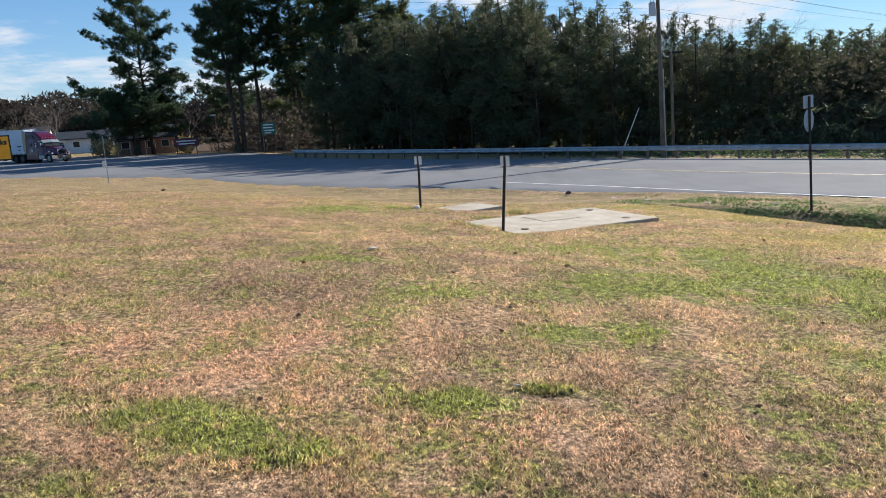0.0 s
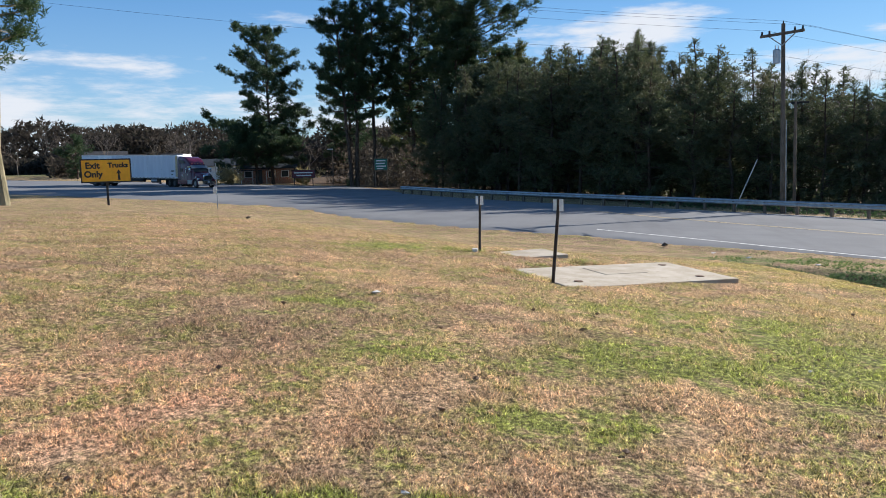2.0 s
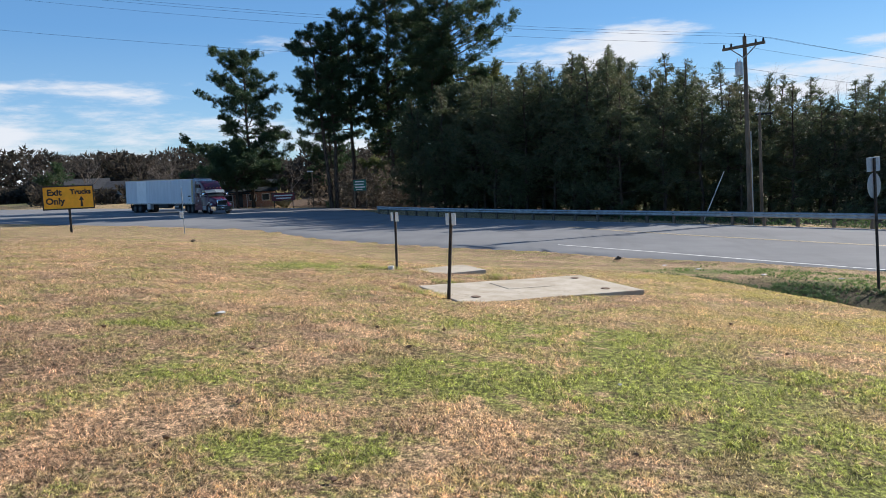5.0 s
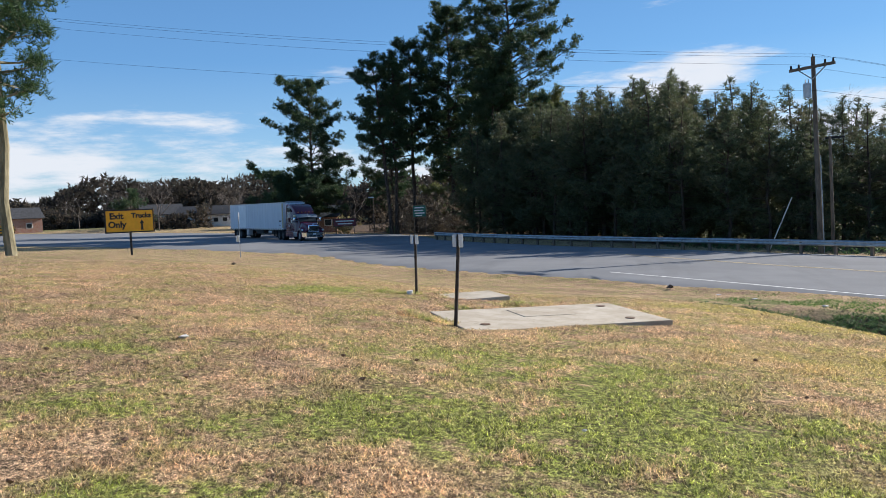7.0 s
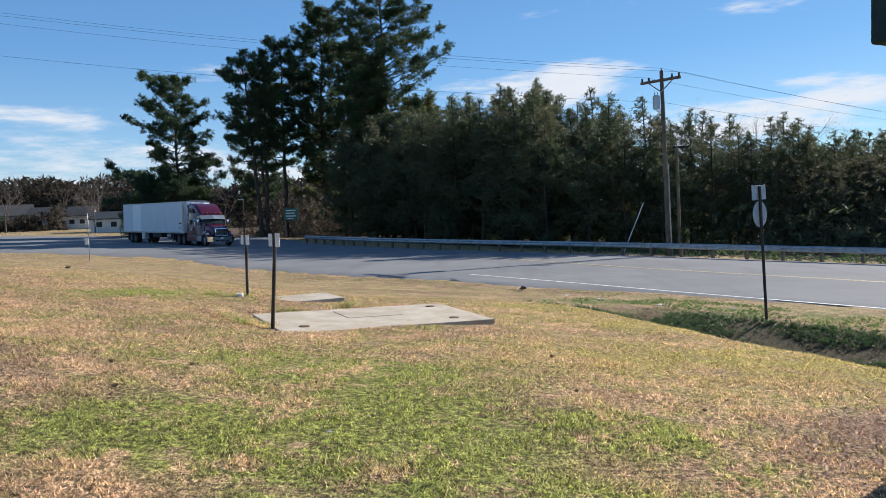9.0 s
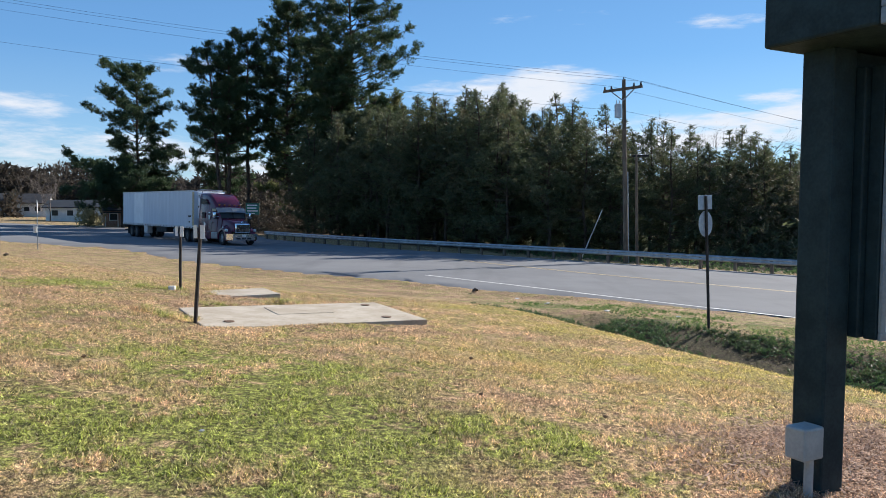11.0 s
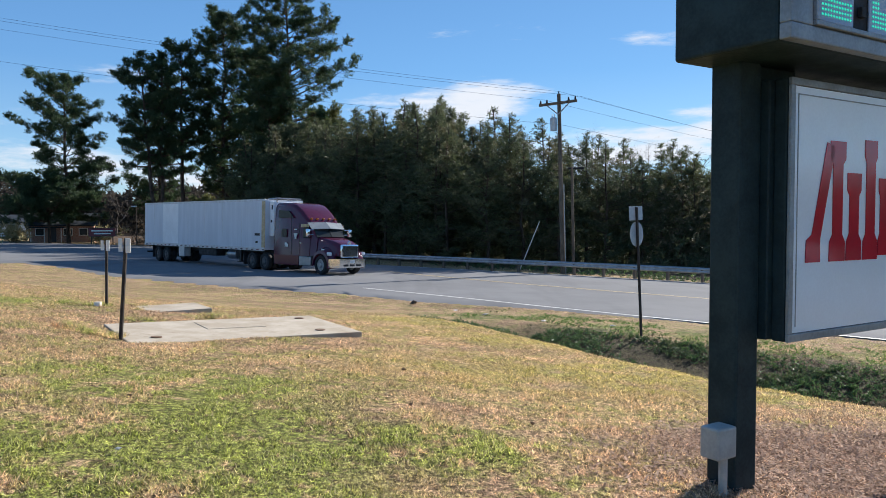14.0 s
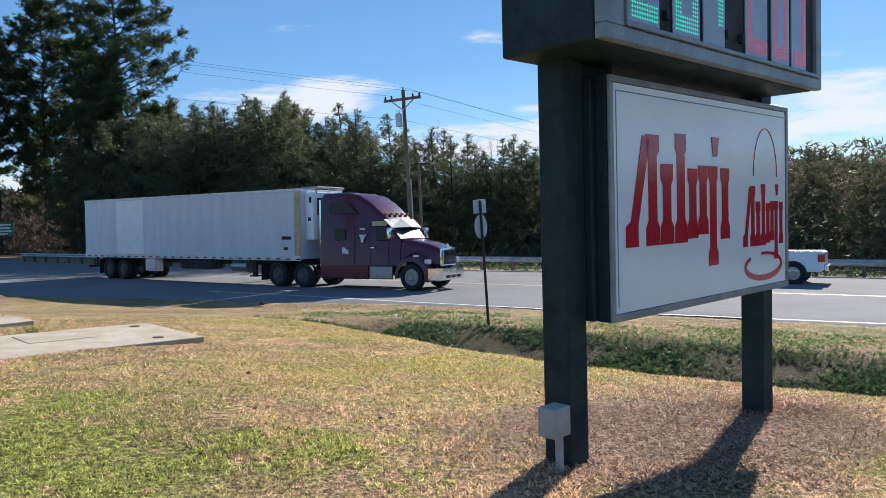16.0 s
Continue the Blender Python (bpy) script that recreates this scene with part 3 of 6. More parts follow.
def build_ground():
    xs, ys = axis_points(-9, 15, 0.2, -1500, 1500), axis_points(-3, 27, 0.2, -400, 2200)
    X, Y = np.meshgrid(xs, ys)
    rng = np.random.RandomState(3)
    Z = ground_z(X, Y)
    d = edge_distance(X, Y)
    bumpy = np.array([[noise.noise(Vector((x * 0.9, y * 0.9, 0))) for x in xs] for y in ys]) * 0.03
    Z = Z + np.where(d > 0.5, bumpy, np.where(d > 0, np.abs(bumpy) * 0.8, 0))
    V = np.stack([X, Y, Z], -1).reshape(-1, 3)
    nx = len(xs)
    i = np.arange((len(ys) - 1) * nx).reshape(-1, nx)[:, :-1].ravel()
    ob = raw("ground", V, np.stack([i, i + 1, i + nx + 1, i + nx], -1), MAT["lawn"], True)
    tagged(ob, "sloping winter lawn of straw and green grass", "lawn", kind="structure")
    # blades of grass on the near lawn
    cnt = 1400000
    u = rng.rand(cnt)
    y = 0.2 + 19.0 * u ** 1.9
    x = rng.uniform(-1, 1, cnt) * (4.6 + 0.66 * y) + 1.0 + 0.08 * y
    # thinning out behind the path
    back = np.arange(cnt) % 7 == 0
    y = np.where(back, 0.6 - 4.5 * rng.rand(cnt) ** 1.6, y)
    x = np.where(back, rng.uniform(-6.5, 8.5, cnt), x)
    keep = (edge_distance(x, y) > 0.6) & (back | (rng.rand(cnt) < 0.12 + (y - 0.2) / 1.3)) & (rng.rand(cnt) > (y - 10) / 11.5) & (back | (np.abs(x - 1.0 - 0.08 * y) < (4.6 + 0.66 * y) * (0.75 + 0.25 * rng.rand(cnt))))
    x, y = x[keep], y[keep]
    on_slab = (np.abs((x - 0.95) * 0.845 + (y - 11.0) * 0.535) < 1.42) & (np.abs(-(x - 0.95) * 0.535 + (y - 11.0) * 0.845) < 0.83)
    in_mulch = (((x - 6.2) / 1.45) ** 2 + ((y - 5.95) / 0.9) ** 2 < 1) & (rng.rand(len(x)) < 0.8)
    n0, s0 = 0.75 * x + 0.66 * y, SX * x + SY * y
    in_ditch = (n0 > 13.2) & (n0 < 18.6) & (s0 > -12.5) & (rng.rand(len(x)) < 0.8)
    keep = ~on_slab & ~in_mulch & ~in_ditch
    x, y = x[keep], y[keep]
    k = len(x)
    z = ground_z(x, y) + np.array([noise.noise(Vector((a * 0.9, b * 0.9, 0))) for a, b in zip(x, y)]) * 0.03 - 0.005
    a = rng.uniform(0, 2 * np.pi, k)
    clump = np.array([noise.noise(Vector((p * 3.1, q * 3.1, 7))) for p, q in zip(x, y)])
    h = rng.uniform(0.008, 0.032, k) * np.clip(1.0 + 1.1 * clump, 0.25, 2.0)
    w = rng.uniform(0.0026, 0.0062, k) * (0.6 + 0.10 * np.maximum(y, 0))
    lean = rng.uniform(0.3, 1.3, k) * h
    b = rng.uniform(0, 2 * np.pi, k)
    base = np.stack([x, y, z], -1)
    side = np.stack([np.cos(a) * w, np.sin(a) * w, np.zeros(k)], -1)
    tip = base + np.stack([np.cos(b) * lean, np.sin(b) * lean, h], -1)
    V = np.stack([base - side, base + side, tip], 1).reshape(-1, 3)
    tufts = []
    for cx, cy, sp, cnt2, tall in ((-0.45, 10.05, 0.42, 900, 0.09), (-1.75, 12.95, 0.40, 800, 0.09), (0.55, 12.35, 0.40, 900, 0.10), (-0.75, 2.35, 0.42, 700, 0.05), (-2.05, 2.1, 0.5, 800, 0.055),
                                   (-1.6, 1.8, 0.45, 700, 0.05), (-0.2, 2.55, 0.14, 500, 0.06), (-0.9, 13.6, 0.7, 700, 0.06), (3.4, 5.7, 0.5, 1200, 0.04)):
        r, a2 = sp * np.sqrt(rng.rand(cnt2)), rng.uniform(0, 2 * np.pi, cnt2)
        px, py = cx + r * np.cos(a2), cy + 0.6 * r * np.sin(a2)
        pb = np.stack([px, py, ground_z(px, py) - 0.01], -1)
        hh = tall * rng.uniform(0.4, 1.1, cnt2)
        ld = rng.uniform(0, 2 * np.pi, cnt2)
        sd = np.stack([np.cos(a2), np.sin(a2), 0 * a2], -1) * 0.006
        tp = pb + np.stack([np.cos(ld) * hh * 0.6, np.sin(ld) * hh * 0.6, hh], -1)
        tufts.append(np.stack([pb - sd, pb + sd, tp], 1).reshape(-1, 3))
    V = np.concatenate([V] + tufts)
    k = len(V) // 3
    tagged(raw("grass", V, np.arange(3 * k).reshape(-1, 3), MAT["blades"]), "short dry and green blades of mown lawn grass", "grass", kind="stuff")


build_ground()


def resample(line, n):
    p = np.array(line, float)
    return np.stack([np.interp(np.linspace(0, len(p) - 1, n), np.arange(len(p)), p[:, i]) for i in (0, 1)], -1)


def build_road():
    n, m = 151, 15
    A, B = resample(NEAR_EDGE, n), resample(FAR_EDGE, n)
    rng = np.random.RandomState(8)
    A = A + rng.uniform(-0.12, 0.12, A.shape)
    k = np.concatenate([[0.0, 0.02], np.linspace(0, 1, m - 1)[1:]])[None, :, None]
    P = A[:, None, :] * (1 - k) + B[:, None, :] * k
    z = road_z(P[..., 0], P[..., 1])
    z[:, 0] -= 0.10
    V = np.concatenate([P, z[..., None]], -1).reshape(-1, 3)
    i = np.arange((n - 1) * m).reshape(-1, m)[:, :-1].ravel()
    tagged(raw("road", V, np.stack([i, i + m, i + m + 1, i + 1], -1), MAT["asphalt"], True), "grey worn asphalt road with a wide apron", "road", kind="structure")


build_road()


def stripe(name, line, width, mat, label, n=60, lift=0.006, gaps=()):
    p = resample(line, n)
    t = np.gradient(p, axis=0)
    t /= np.linalg.norm(t, axis=1)[:, None]
    o = np.stack([-t[:, 1], t[:, 0]], -1) * width / 2
    V = np.concatenate([p - o, p + o])
    V = np.concatenate([V, (road_z(V[:, 0], V[:, 1]) + lift)[:, None]], -1)
    F = [(i, i + 1, n + i + 1, n + i) for i in range(n - 1) if not any(a < i < b for a, b in gaps)]
    tagged(raw(name, V, F, MAT[mat]), label, "road marking", kind="structure")


stripe("road_marking", [(1.0, 32.3), (4.7, 28.5), (7.6, 25.3), (10.9, 21.9), (13.4, 19.5), (17.2, 16.1), (26.5, 8.2), (60, -22)], 0.13, "white_line", "worn white edge line on the road")
for shift in (-0.13, 0.13):
    stripe("road_marking", [(1.0 + shift, 46), (4.2 + shift, 41.4), (7.9 + shift, 36.6), (11.6 + shift, 32.4), (15.6 + shift, 28.3), (27 + shift, 17.2), (62 + shift, -14)], 0.11, "yellow_line", "faded yellow double centre line on the road")
stripe("road_marking", [(2.5, 52.0), (6.0, 49.1), (11.5, 44.6), (16.5, 40.1), (28.0, 29.2), (63, -4.8)], 0.12, "white_line", "thin white far edge line on the road")


# ---- plants ----
def needle_tufts(centres, size, per, rng, flat=0.75, width=0.085):
    """Spiky tufts: thin triangles out from each centre."""
    c = np.repeat(np.asarray(centres, float), per, 0)
    k = len(c)
    d = rng.normal(size=(k, 3))
    d[:, 2] = np.abs(d[:, 2]) * flat + 0.15 * rng.rand(k)
    d /= np.linalg.norm(d, axis=1)[:, None]
    ln = size * rng.uniform(0.55, 1.15, k)[:, None]
    s = np.cross(d, rng.normal(size=(k, 3)))
    s /= np.linalg.norm(s, axis=1)[:, None] + 1e-9
    s *= ln * width
    a = c + rng.normal(size=(k, 3)) * size * 0.18
    V = np.stack([a - s, a + s, a + d * ln], 1).reshape(-1, 3)
    return V, np.arange(3 * k).reshape(-1, 3)


def pine(name, h, crown_from, spread, seed, mat, lean=(0, 0), tufts=26, tuft=0.55, per=9, limbs=34, trunk=0.24, bark="bark", top_round=0.55, needle=0.085, up=0.75):
    """A pine: leaning tapered trunk, limbs in loose whorls, tufts of needles along the outer half of each limb."""
    rng = np.random.RandomState(seed)
    tree = new(name)
    wob = [Vector((lean[0] * k + rng.normal() * 0.10 * (k > 0), lean[1] * k + rng.normal() * 0.10 * (k > 0), h * k)) for k in np.linspace(0, 1, 7)]
    tr = Mesh().path(wob, [trunk * (1 - 0.9 * k) + 0.02 for k in np.linspace(0, 1, 7)], 8)
    cs = []
    for i in range(limbs):
        f = crown_from + (1 - crown_from) * (i + rng.rand()) / limbs
        p = wob[min(int(f * 6), 5)].lerp(wob[min(int(f * 6), 5) + 1], f * 6 - int(f * 6)) if f < 1 else wob[-1]
        g = (f - crown_from) / (1 - crown_from)
        reach = spread * (0.35 + 0.9 * math.sin(math.pi * min(1, 0.18 + 0.82 * g) ** 0.9)) * rng.uniform(0.45, 1.12) * (1 - top_round * g ** 3)
        if rng.rand() < 0.12:
            reach *= 1.35
        az = rng.uniform(0, 2 * math.pi)
        up = rng.uniform(-0.12, 0.35) + 0.5 * g
        way = Vector((math.cos(az), math.sin(az), up))
        mid = p + way * reach * 0.55 + Vector((0, 0, -0.05 * reach))
        end = p + way * reach + Vector((0, 0, 0.06 * reach))
        r0 = trunk * 0.30 * (1 - 0.6 * g) + 0.015
        tr.path([p, mid, end], [r0, r0 * 0.6, 0.012], 5)
        m = max(4, int(tufts * reach / spread))
        for j in range(m):
            q = rng.uniform(0.42, 1.06)
            base = p.lerp(mid, q / 0.55) if q < 0.55 else mid.lerp(end, (q - 0.55) / 0.45)
            off = rng.normal(size=3) * np.array([0.30, 0.30, 0.17]) * (0.4 + reach * 0.26)
            cs.append(np.array(base) + off)
    cs.append(np.array(wob[-1]))
    a = tr.object("trunk", MAT[bark], True)
    a.parent = tree
    V, F = needle_tufts(cs, tuft, per, rng, up, needle)
    b = raw("crown", V, F, MAT[mat])
    b.parent = tree
    return tree


def grow(base, rng, pts, radii, depth, way, length, r, mesh, tips):
    """Bare twigs by repeated forking."""
    end = base + way * length
    mesh.tube(base, end, r, r * 0.62, 5 if depth > 1 else 3, False)
    if depth == 0:
        return
    for _ in range(rng.choice([2, 3, 3])):
        w = (way + Vector(rng.normal(size=3)) * 0.42 + Vector((0, 0, 0.12))).normalized()
        grow(base.lerp(end, rng.uniform(0.55, 1.0)), rng, pts, radii, depth - 1, w, length * rng.uniform(0.6, 0.85), r * 0.55, mesh, tips)


def bare_tree(name, h, seed, depth=6, thick=0.12):
    rng = np.random.RandomState(seed)
    tree = new(name)
    m = Mesh()
    grow(Vector((0, 0, -0.1)), rng, None, None, depth, Vector((rng.normal() * 0.05, rng.normal() * 0.05, 1)), h * 0.30, thick, m, None)
    ob = raw("crown", m.v, [f for f in m.f if len(f) == 4], MAT["grey_bark"])
    ob.parent = tree
    return tree


def plant(kinds, spots, label, category, group, rng, lo=0.85, hi=1.15):
    """Stand the first of each kind at its first spot and copies at the others."""
    used = set()
    for i, (x, y, s) in enumerate(spots):
        src = kinds[i % len(kinds)]
        z = float(ground_z(x, y)) - 0.05
        m = pose(x, y, z, 0, 0, rng.uniform(0, 360))
        if src.name in used:
            o = copy_thing(src, m)
        else:
            o, _ = src, used.add(src.name)
            o.matrix_basis = m
        o.scale = (s, s, s)
        tagged(o, label, category, group)


def old_pine(h, crown_from, left, right, seed, mat, lean=0.0, limbs=46, trunk=0.30, dome=0.5, bare=4, droop=0.0, bark="bark", tuft=0.40):
    """A grown pine: clear trunk, crooked limbs that fork, and flat pads of needles at their ends with sky between."""
    rng = np.random.RandomState(seed)
    tree = new("pine_tree")
    ks = np.linspace(0, 1, 9)
    axis = np.stack([lean * ks ** 1.3 + rng.normal(size=9) * 0.004 * h * (ks > 0), rng.normal(size=9) * 0.004 * h * (ks > 0), h * ks], -1)
    tr = Mesh().path([Vector(p) for p in axis], [trunk * (1 - 0.86 * k) + 0.02 for k in ks], 9)
    pads, sizes = [], []
    for i in range(limbs + bare):
        g = (i - bare + rng.rand()) / limbs
        f = crown_from + (1 - crown_from) * g if i >= bare else crown_from * rng.uniform(0.55, 1.0)
        base = np.array([np.interp(f, ks, axis[:, j]) for j in range(3)])
        az = 2.4 * i + rng.uniform(-0.6, 0.6)
        wide = left if math.cos(az) < 0 else right
        full = np.interp(g, [-0.2, 0.0, 0.22, 0.5, 0.75, 0.92, 1.0], [0.5, 0.75, 1.0, 0.95, 0.62 + 0.3 * dome, 0.36 + 0.3 * dome, 0.22])
        reach = full * (wide * abs(math.cos(az)) + 0.5 * (left + right) * abs(math.sin(az))) / (abs(math.cos(az)) + abs(math.sin(az))) * rng.choice([0.5, 0.65, 0.8, 0.92, 1.05])
        up = rng.uniform(-0.12, 0.42) + 0.55 * max(g, 0) ** 1.5 - droop
        way = np.array([math.cos(az), math.sin(az), up])
        side = np.array([-math.sin(az), math.cos(az), 0])
        bend = rng.uniform(-0.14, 0.14)
        pts = [base + way * reach * q + side * bend * reach * q * q + np.array([0, 0, 0.10 * reach * (q * q - 0.6 * q)]) for q in (0, 0.35, 0.7, 1.0)]
        r0 = trunk * 0.26 * (1 - 0.55 * max(g, 0)) + 0.02
        tr.path([Vector(p) for p in pts], [r0, r0 * 0.72, r0 * 0.45, 0.015], 5)
        if i < bare and rng.rand() < 0.6:
            continue
        for j in range(int(3 + reach * (1.8 + 1.3 * max(g, 0)))):
            q = 1.0 - 0.75 * rng.rand() ** 1.4 if j else 1.0
            c = np.array([np.interp(q, (0, 0.35, 0.7, 1.0), [p[k] for p in pts]) for k in range(3)])
            ln = (0.22 * reach + 0.35) * rng.uniform(0.4, 1.1) * (1.15 - 0.5 * q)
            w = way * 0.6 + side * rng.choice([-1, 1]) * rng.uniform(0.5, 1.1) + np.array([0, 0, rng.uniform(-0.35, 0.85)])
            end = c + w / np.linalg.norm(w) * ln if j else c
            if j:
                tr.path([Vector(c), Vector(end)], [r0 * 0.28, 0.012], 4)
            pads.append(end)
            sizes.append(rng.uniform(0.32, 0.66))
    pads.append(axis[-1])
    sizes.append(0.6)
    per = 11
    c = np.repeat(np.array(pads), per, 0)
    r = np.repeat(np.array(sizes), per)[:, None]
    c = c + np.clip(rng.normal(size=c.shape), -1.7, 1.7) * r * np.array([0.56, 0.56, 0.44])
    a = tr.object("trunk", MAT[bark], True)
    a.parent = tree
    V, F = needle_tufts(c, tuft, 10, rng, 0.9, 0.10 if tuft > 0.35 else 0.075)
    b = raw("crown", V, F, MAT[mat])
    b.parent = tree
    return tree


rng = np.random.RandomState(21)
# the stand of tall pines beyond the road: place, height, crown start, reach to either side, lean, limbs, dome
TALL = [(-46.4, 109.0, 22.6, 0.20, 8.0, 5.8, -0.4, 46, 0.45, "pine"), (-30.0, 97.0, 22.9, 0.44, 4.6, 4.0, -1.7, 26, 0.4, "pine"), (-29.4, 97.5, 22.6, 0.48, 3.6, 3.4, 0.3, 22, 0.4, "pine"),
        (-28.0, 102.0, 26.0, 0.42, 4.8, 4.2, -0.3, 36, 0.5, "pine"), (-23.1, 104.0, 30.6, 0.26, 5.4, 5.2, 0.1, 64, 0.85, "pine"), (-19.5, 110.0, 27.5, 0.25, 4.6, 4.6, 0.2, 44, 0.5, "pine"),
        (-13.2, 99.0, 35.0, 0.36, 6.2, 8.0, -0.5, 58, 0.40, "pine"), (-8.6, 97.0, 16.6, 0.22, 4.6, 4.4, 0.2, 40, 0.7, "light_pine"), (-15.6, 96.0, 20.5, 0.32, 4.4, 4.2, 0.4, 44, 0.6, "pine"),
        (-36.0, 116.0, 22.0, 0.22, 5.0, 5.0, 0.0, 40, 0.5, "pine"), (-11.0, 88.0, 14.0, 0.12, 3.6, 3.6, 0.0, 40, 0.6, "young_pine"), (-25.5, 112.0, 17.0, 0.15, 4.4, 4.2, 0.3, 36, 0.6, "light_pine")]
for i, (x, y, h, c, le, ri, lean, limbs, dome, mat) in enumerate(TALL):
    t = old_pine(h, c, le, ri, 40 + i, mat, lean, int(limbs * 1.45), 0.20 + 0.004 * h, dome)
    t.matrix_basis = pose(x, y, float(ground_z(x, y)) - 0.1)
    tagged(t, "yellowish-green pine with sunlight put into its needle colour, among taller dark ones" if mat == "light_pine" else "tall dark green pine with a bare lower trunk", "pine tree", "tall pines beyond the road")
low = old_pine(7.2, 0.40, 6.8, 8.0, 77, "pine", -0.3, 46, 0.22, 0.9, 0, 0.03)
low.name = "cedar_tree"
low.matrix_basis = pose(-47.6, 106, float(ground_z(-47.6, 106)) - 0.1)
tagged(low, "low spreading dark evergreen under the tall pine", "evergreen tree")

young = [pine("young_pine_tree", 12.5, 0.05, 2.6, 60 + i, "young_pine", (0, 0), tufts=32, tuft=0.36, per=8, limbs=56, up=2.4, trunk=0.14, top_round=0.7, needle=0.095) for i in range(5)]
spots = []
for row in range(4):
    for s in np.arange(-78, 62, 2.1):
        n0 = np.interp(s, [-37, -25, 60], [43.5, 60.0, 60.0]) + row * 3.0 + rng.uniform(-1.2, 1.2)
        if s < -38:
            n0 += (-38 - s) * 0.10
        ss = s + rng.uniform(-1.2, 1.2)
        # back from along and across the road to x and y
        x, y = n0 * 0.75 + ss * 0.66, n0 * 0.66 - ss * 0.75
        tall = np.interp(ss, [-70, -50, -42, -34, -26, 0, 60], [1.03, 1.05, 0.92, 0.75, 0.66, 0.54, 0.50]) + 0.025 * row
        if ss > -17 and rng.rand() < 0.72:
            continue
        spots.append((x, y, tall * (rng.uniform(0.90, 1.08) if ss < -36 else rng.uniform(0.93, 1.05))))
plant(young, spots, "crowded young pine with dark green needles", "pine tree", "young pine wood behind the guardrail", rng)


# ---- woods and far trees ----
bare = [bare_tree("bare_tree", 11, 90 + i) for i in range(3)]
spots = [(-110, 150, 1.2), (-96, 140, 1.15), (-84, 150, 1.0), (-88, 128, 1.1), (-76, 138, 1.15), (-70, 126, 1.0), (-64, 132, 1.05), (-58, 122, 0.9), (-120, 165, 1.3), (-132, 158, 1.1), (-140, 178, 1.3),
         (-104, 172, 1.2), (-52, 140, 1.0), (46, 62, 0.75), (43, 56, 0.8), (51, 54, 0.75), (58, 47, 0.8), (40, 64, 0.7), (30.7, 80, 1.6), (19.0, 69, 1.22), (20.4, 70, 1.28), (22.2, 69, 1.2), (24.0, 71, 1.15), (45.0, 51, 1.05), (49.0, 50, 0.95), (41.0, 55, 0.9), (53, 46, 0.95), (58, 42, 1.0), (38.5, 50.5, 0.8), (47, 46, 0.8), (54, 53, 1.1), (62, 46, 1.0), (35, 57, 0.8), (61, 40, 0.8), (-34, 118, 0.8), (-22, 112, 0.7), (-26, 121, 0.8), (-6, 84, 0.55), (-3, 80, 0.5)]
plant(bare, spots, "leafless grey-brown winter tree", "bare tree", "leafless trees", rng)


def brush(name, count, area, size, mat, label, per=9, seed=5, rise=0.5, patchy=False):
    """Low undergrowth over a stretch given along and across the road."""
    r = np.random.RandomState(seed)
    s, n = r.uniform(area[0], area[1], count), r.uniform(area[2], area[3], count)
    if patchy:
        lush = np.array([noise.noise(Vector((a * 0.55, b * 0.9, seed))) for a, b in zip(s, n)]) + r.normal(size=count) * 0.12 > -0.08
        s, n = s[lush], n[lush]
        count = len(s)
    x, y = n * 0.75 + s * 0.66, n * 0.66 - s * 0.75
    z = ground_z(x, y) + r.rand(count) ** 2 * rise
    V, F = needle_tufts(np.stack([x, y, z], -1), size, per, r, 0.9, 0.13)
    tagged(raw(name, V, F, MAT[mat]), label, "undergrowth", kind="stuff")


brush("undergrowth", 20000, (-30, 62, 51.5, 60), 0.30, "shrub", "dry brown scrub along the edge of the wood", 7, 5, 6.2)
brush("undergrowth", 15000, (-24, 62, 57, 66), 0.40, "twigs", "thicket of leafless brown twigs in the wood", 6, 45, 7.6)
brush("undergrowth", 11000, (-76, 62, 48, 76), 0.55, "young_pine", "dark evergreen scrub under the young pines", 7, 15, 3.0)
brush("undergrowth", 9000, (-33, 62, 58, 67), 0.50, "young_pine", "thick young pine growth closing the wood", 8, 25, 8.0)
brush("undergrowth", 6000, (-113, -86, 46, 72), 0.55, "twigs", "brown winter brush beyond the tall pines", 7, 55, 5.5)
brush("undergrowth", 4200, (-30, 62, 51.0, 55), 0.12, "glint", "shrub leaves with sun glints put into their pale colour", 5, 35, 6.0, True)
brush("undergrowth", 2600, (-40, 60, 40.2, 43.2), 0.22, "ivy", "weeds and low green growth behind the guardrail", 7, 6, 0.35)
brush("undergrowth", 34000, (-10.5, 24, 13.2, 18.4), 0.085, "ivy", "trailing green ivy in the roadside ditch", 9, 7, 0.05, True)
brush("undergrowth", 5000, (-11.5, 24, 13.8, 19.0), 0.06, "shrub", "dead stalks on the bank of the ditch", 7, 8, 0.05)
brush("undergrowth", 9000, (-14.5, 20, 18.0, 20.8), 0.06, "bright_ivy", "weedy green verge beside the road", 7, 9, 0.03, True)


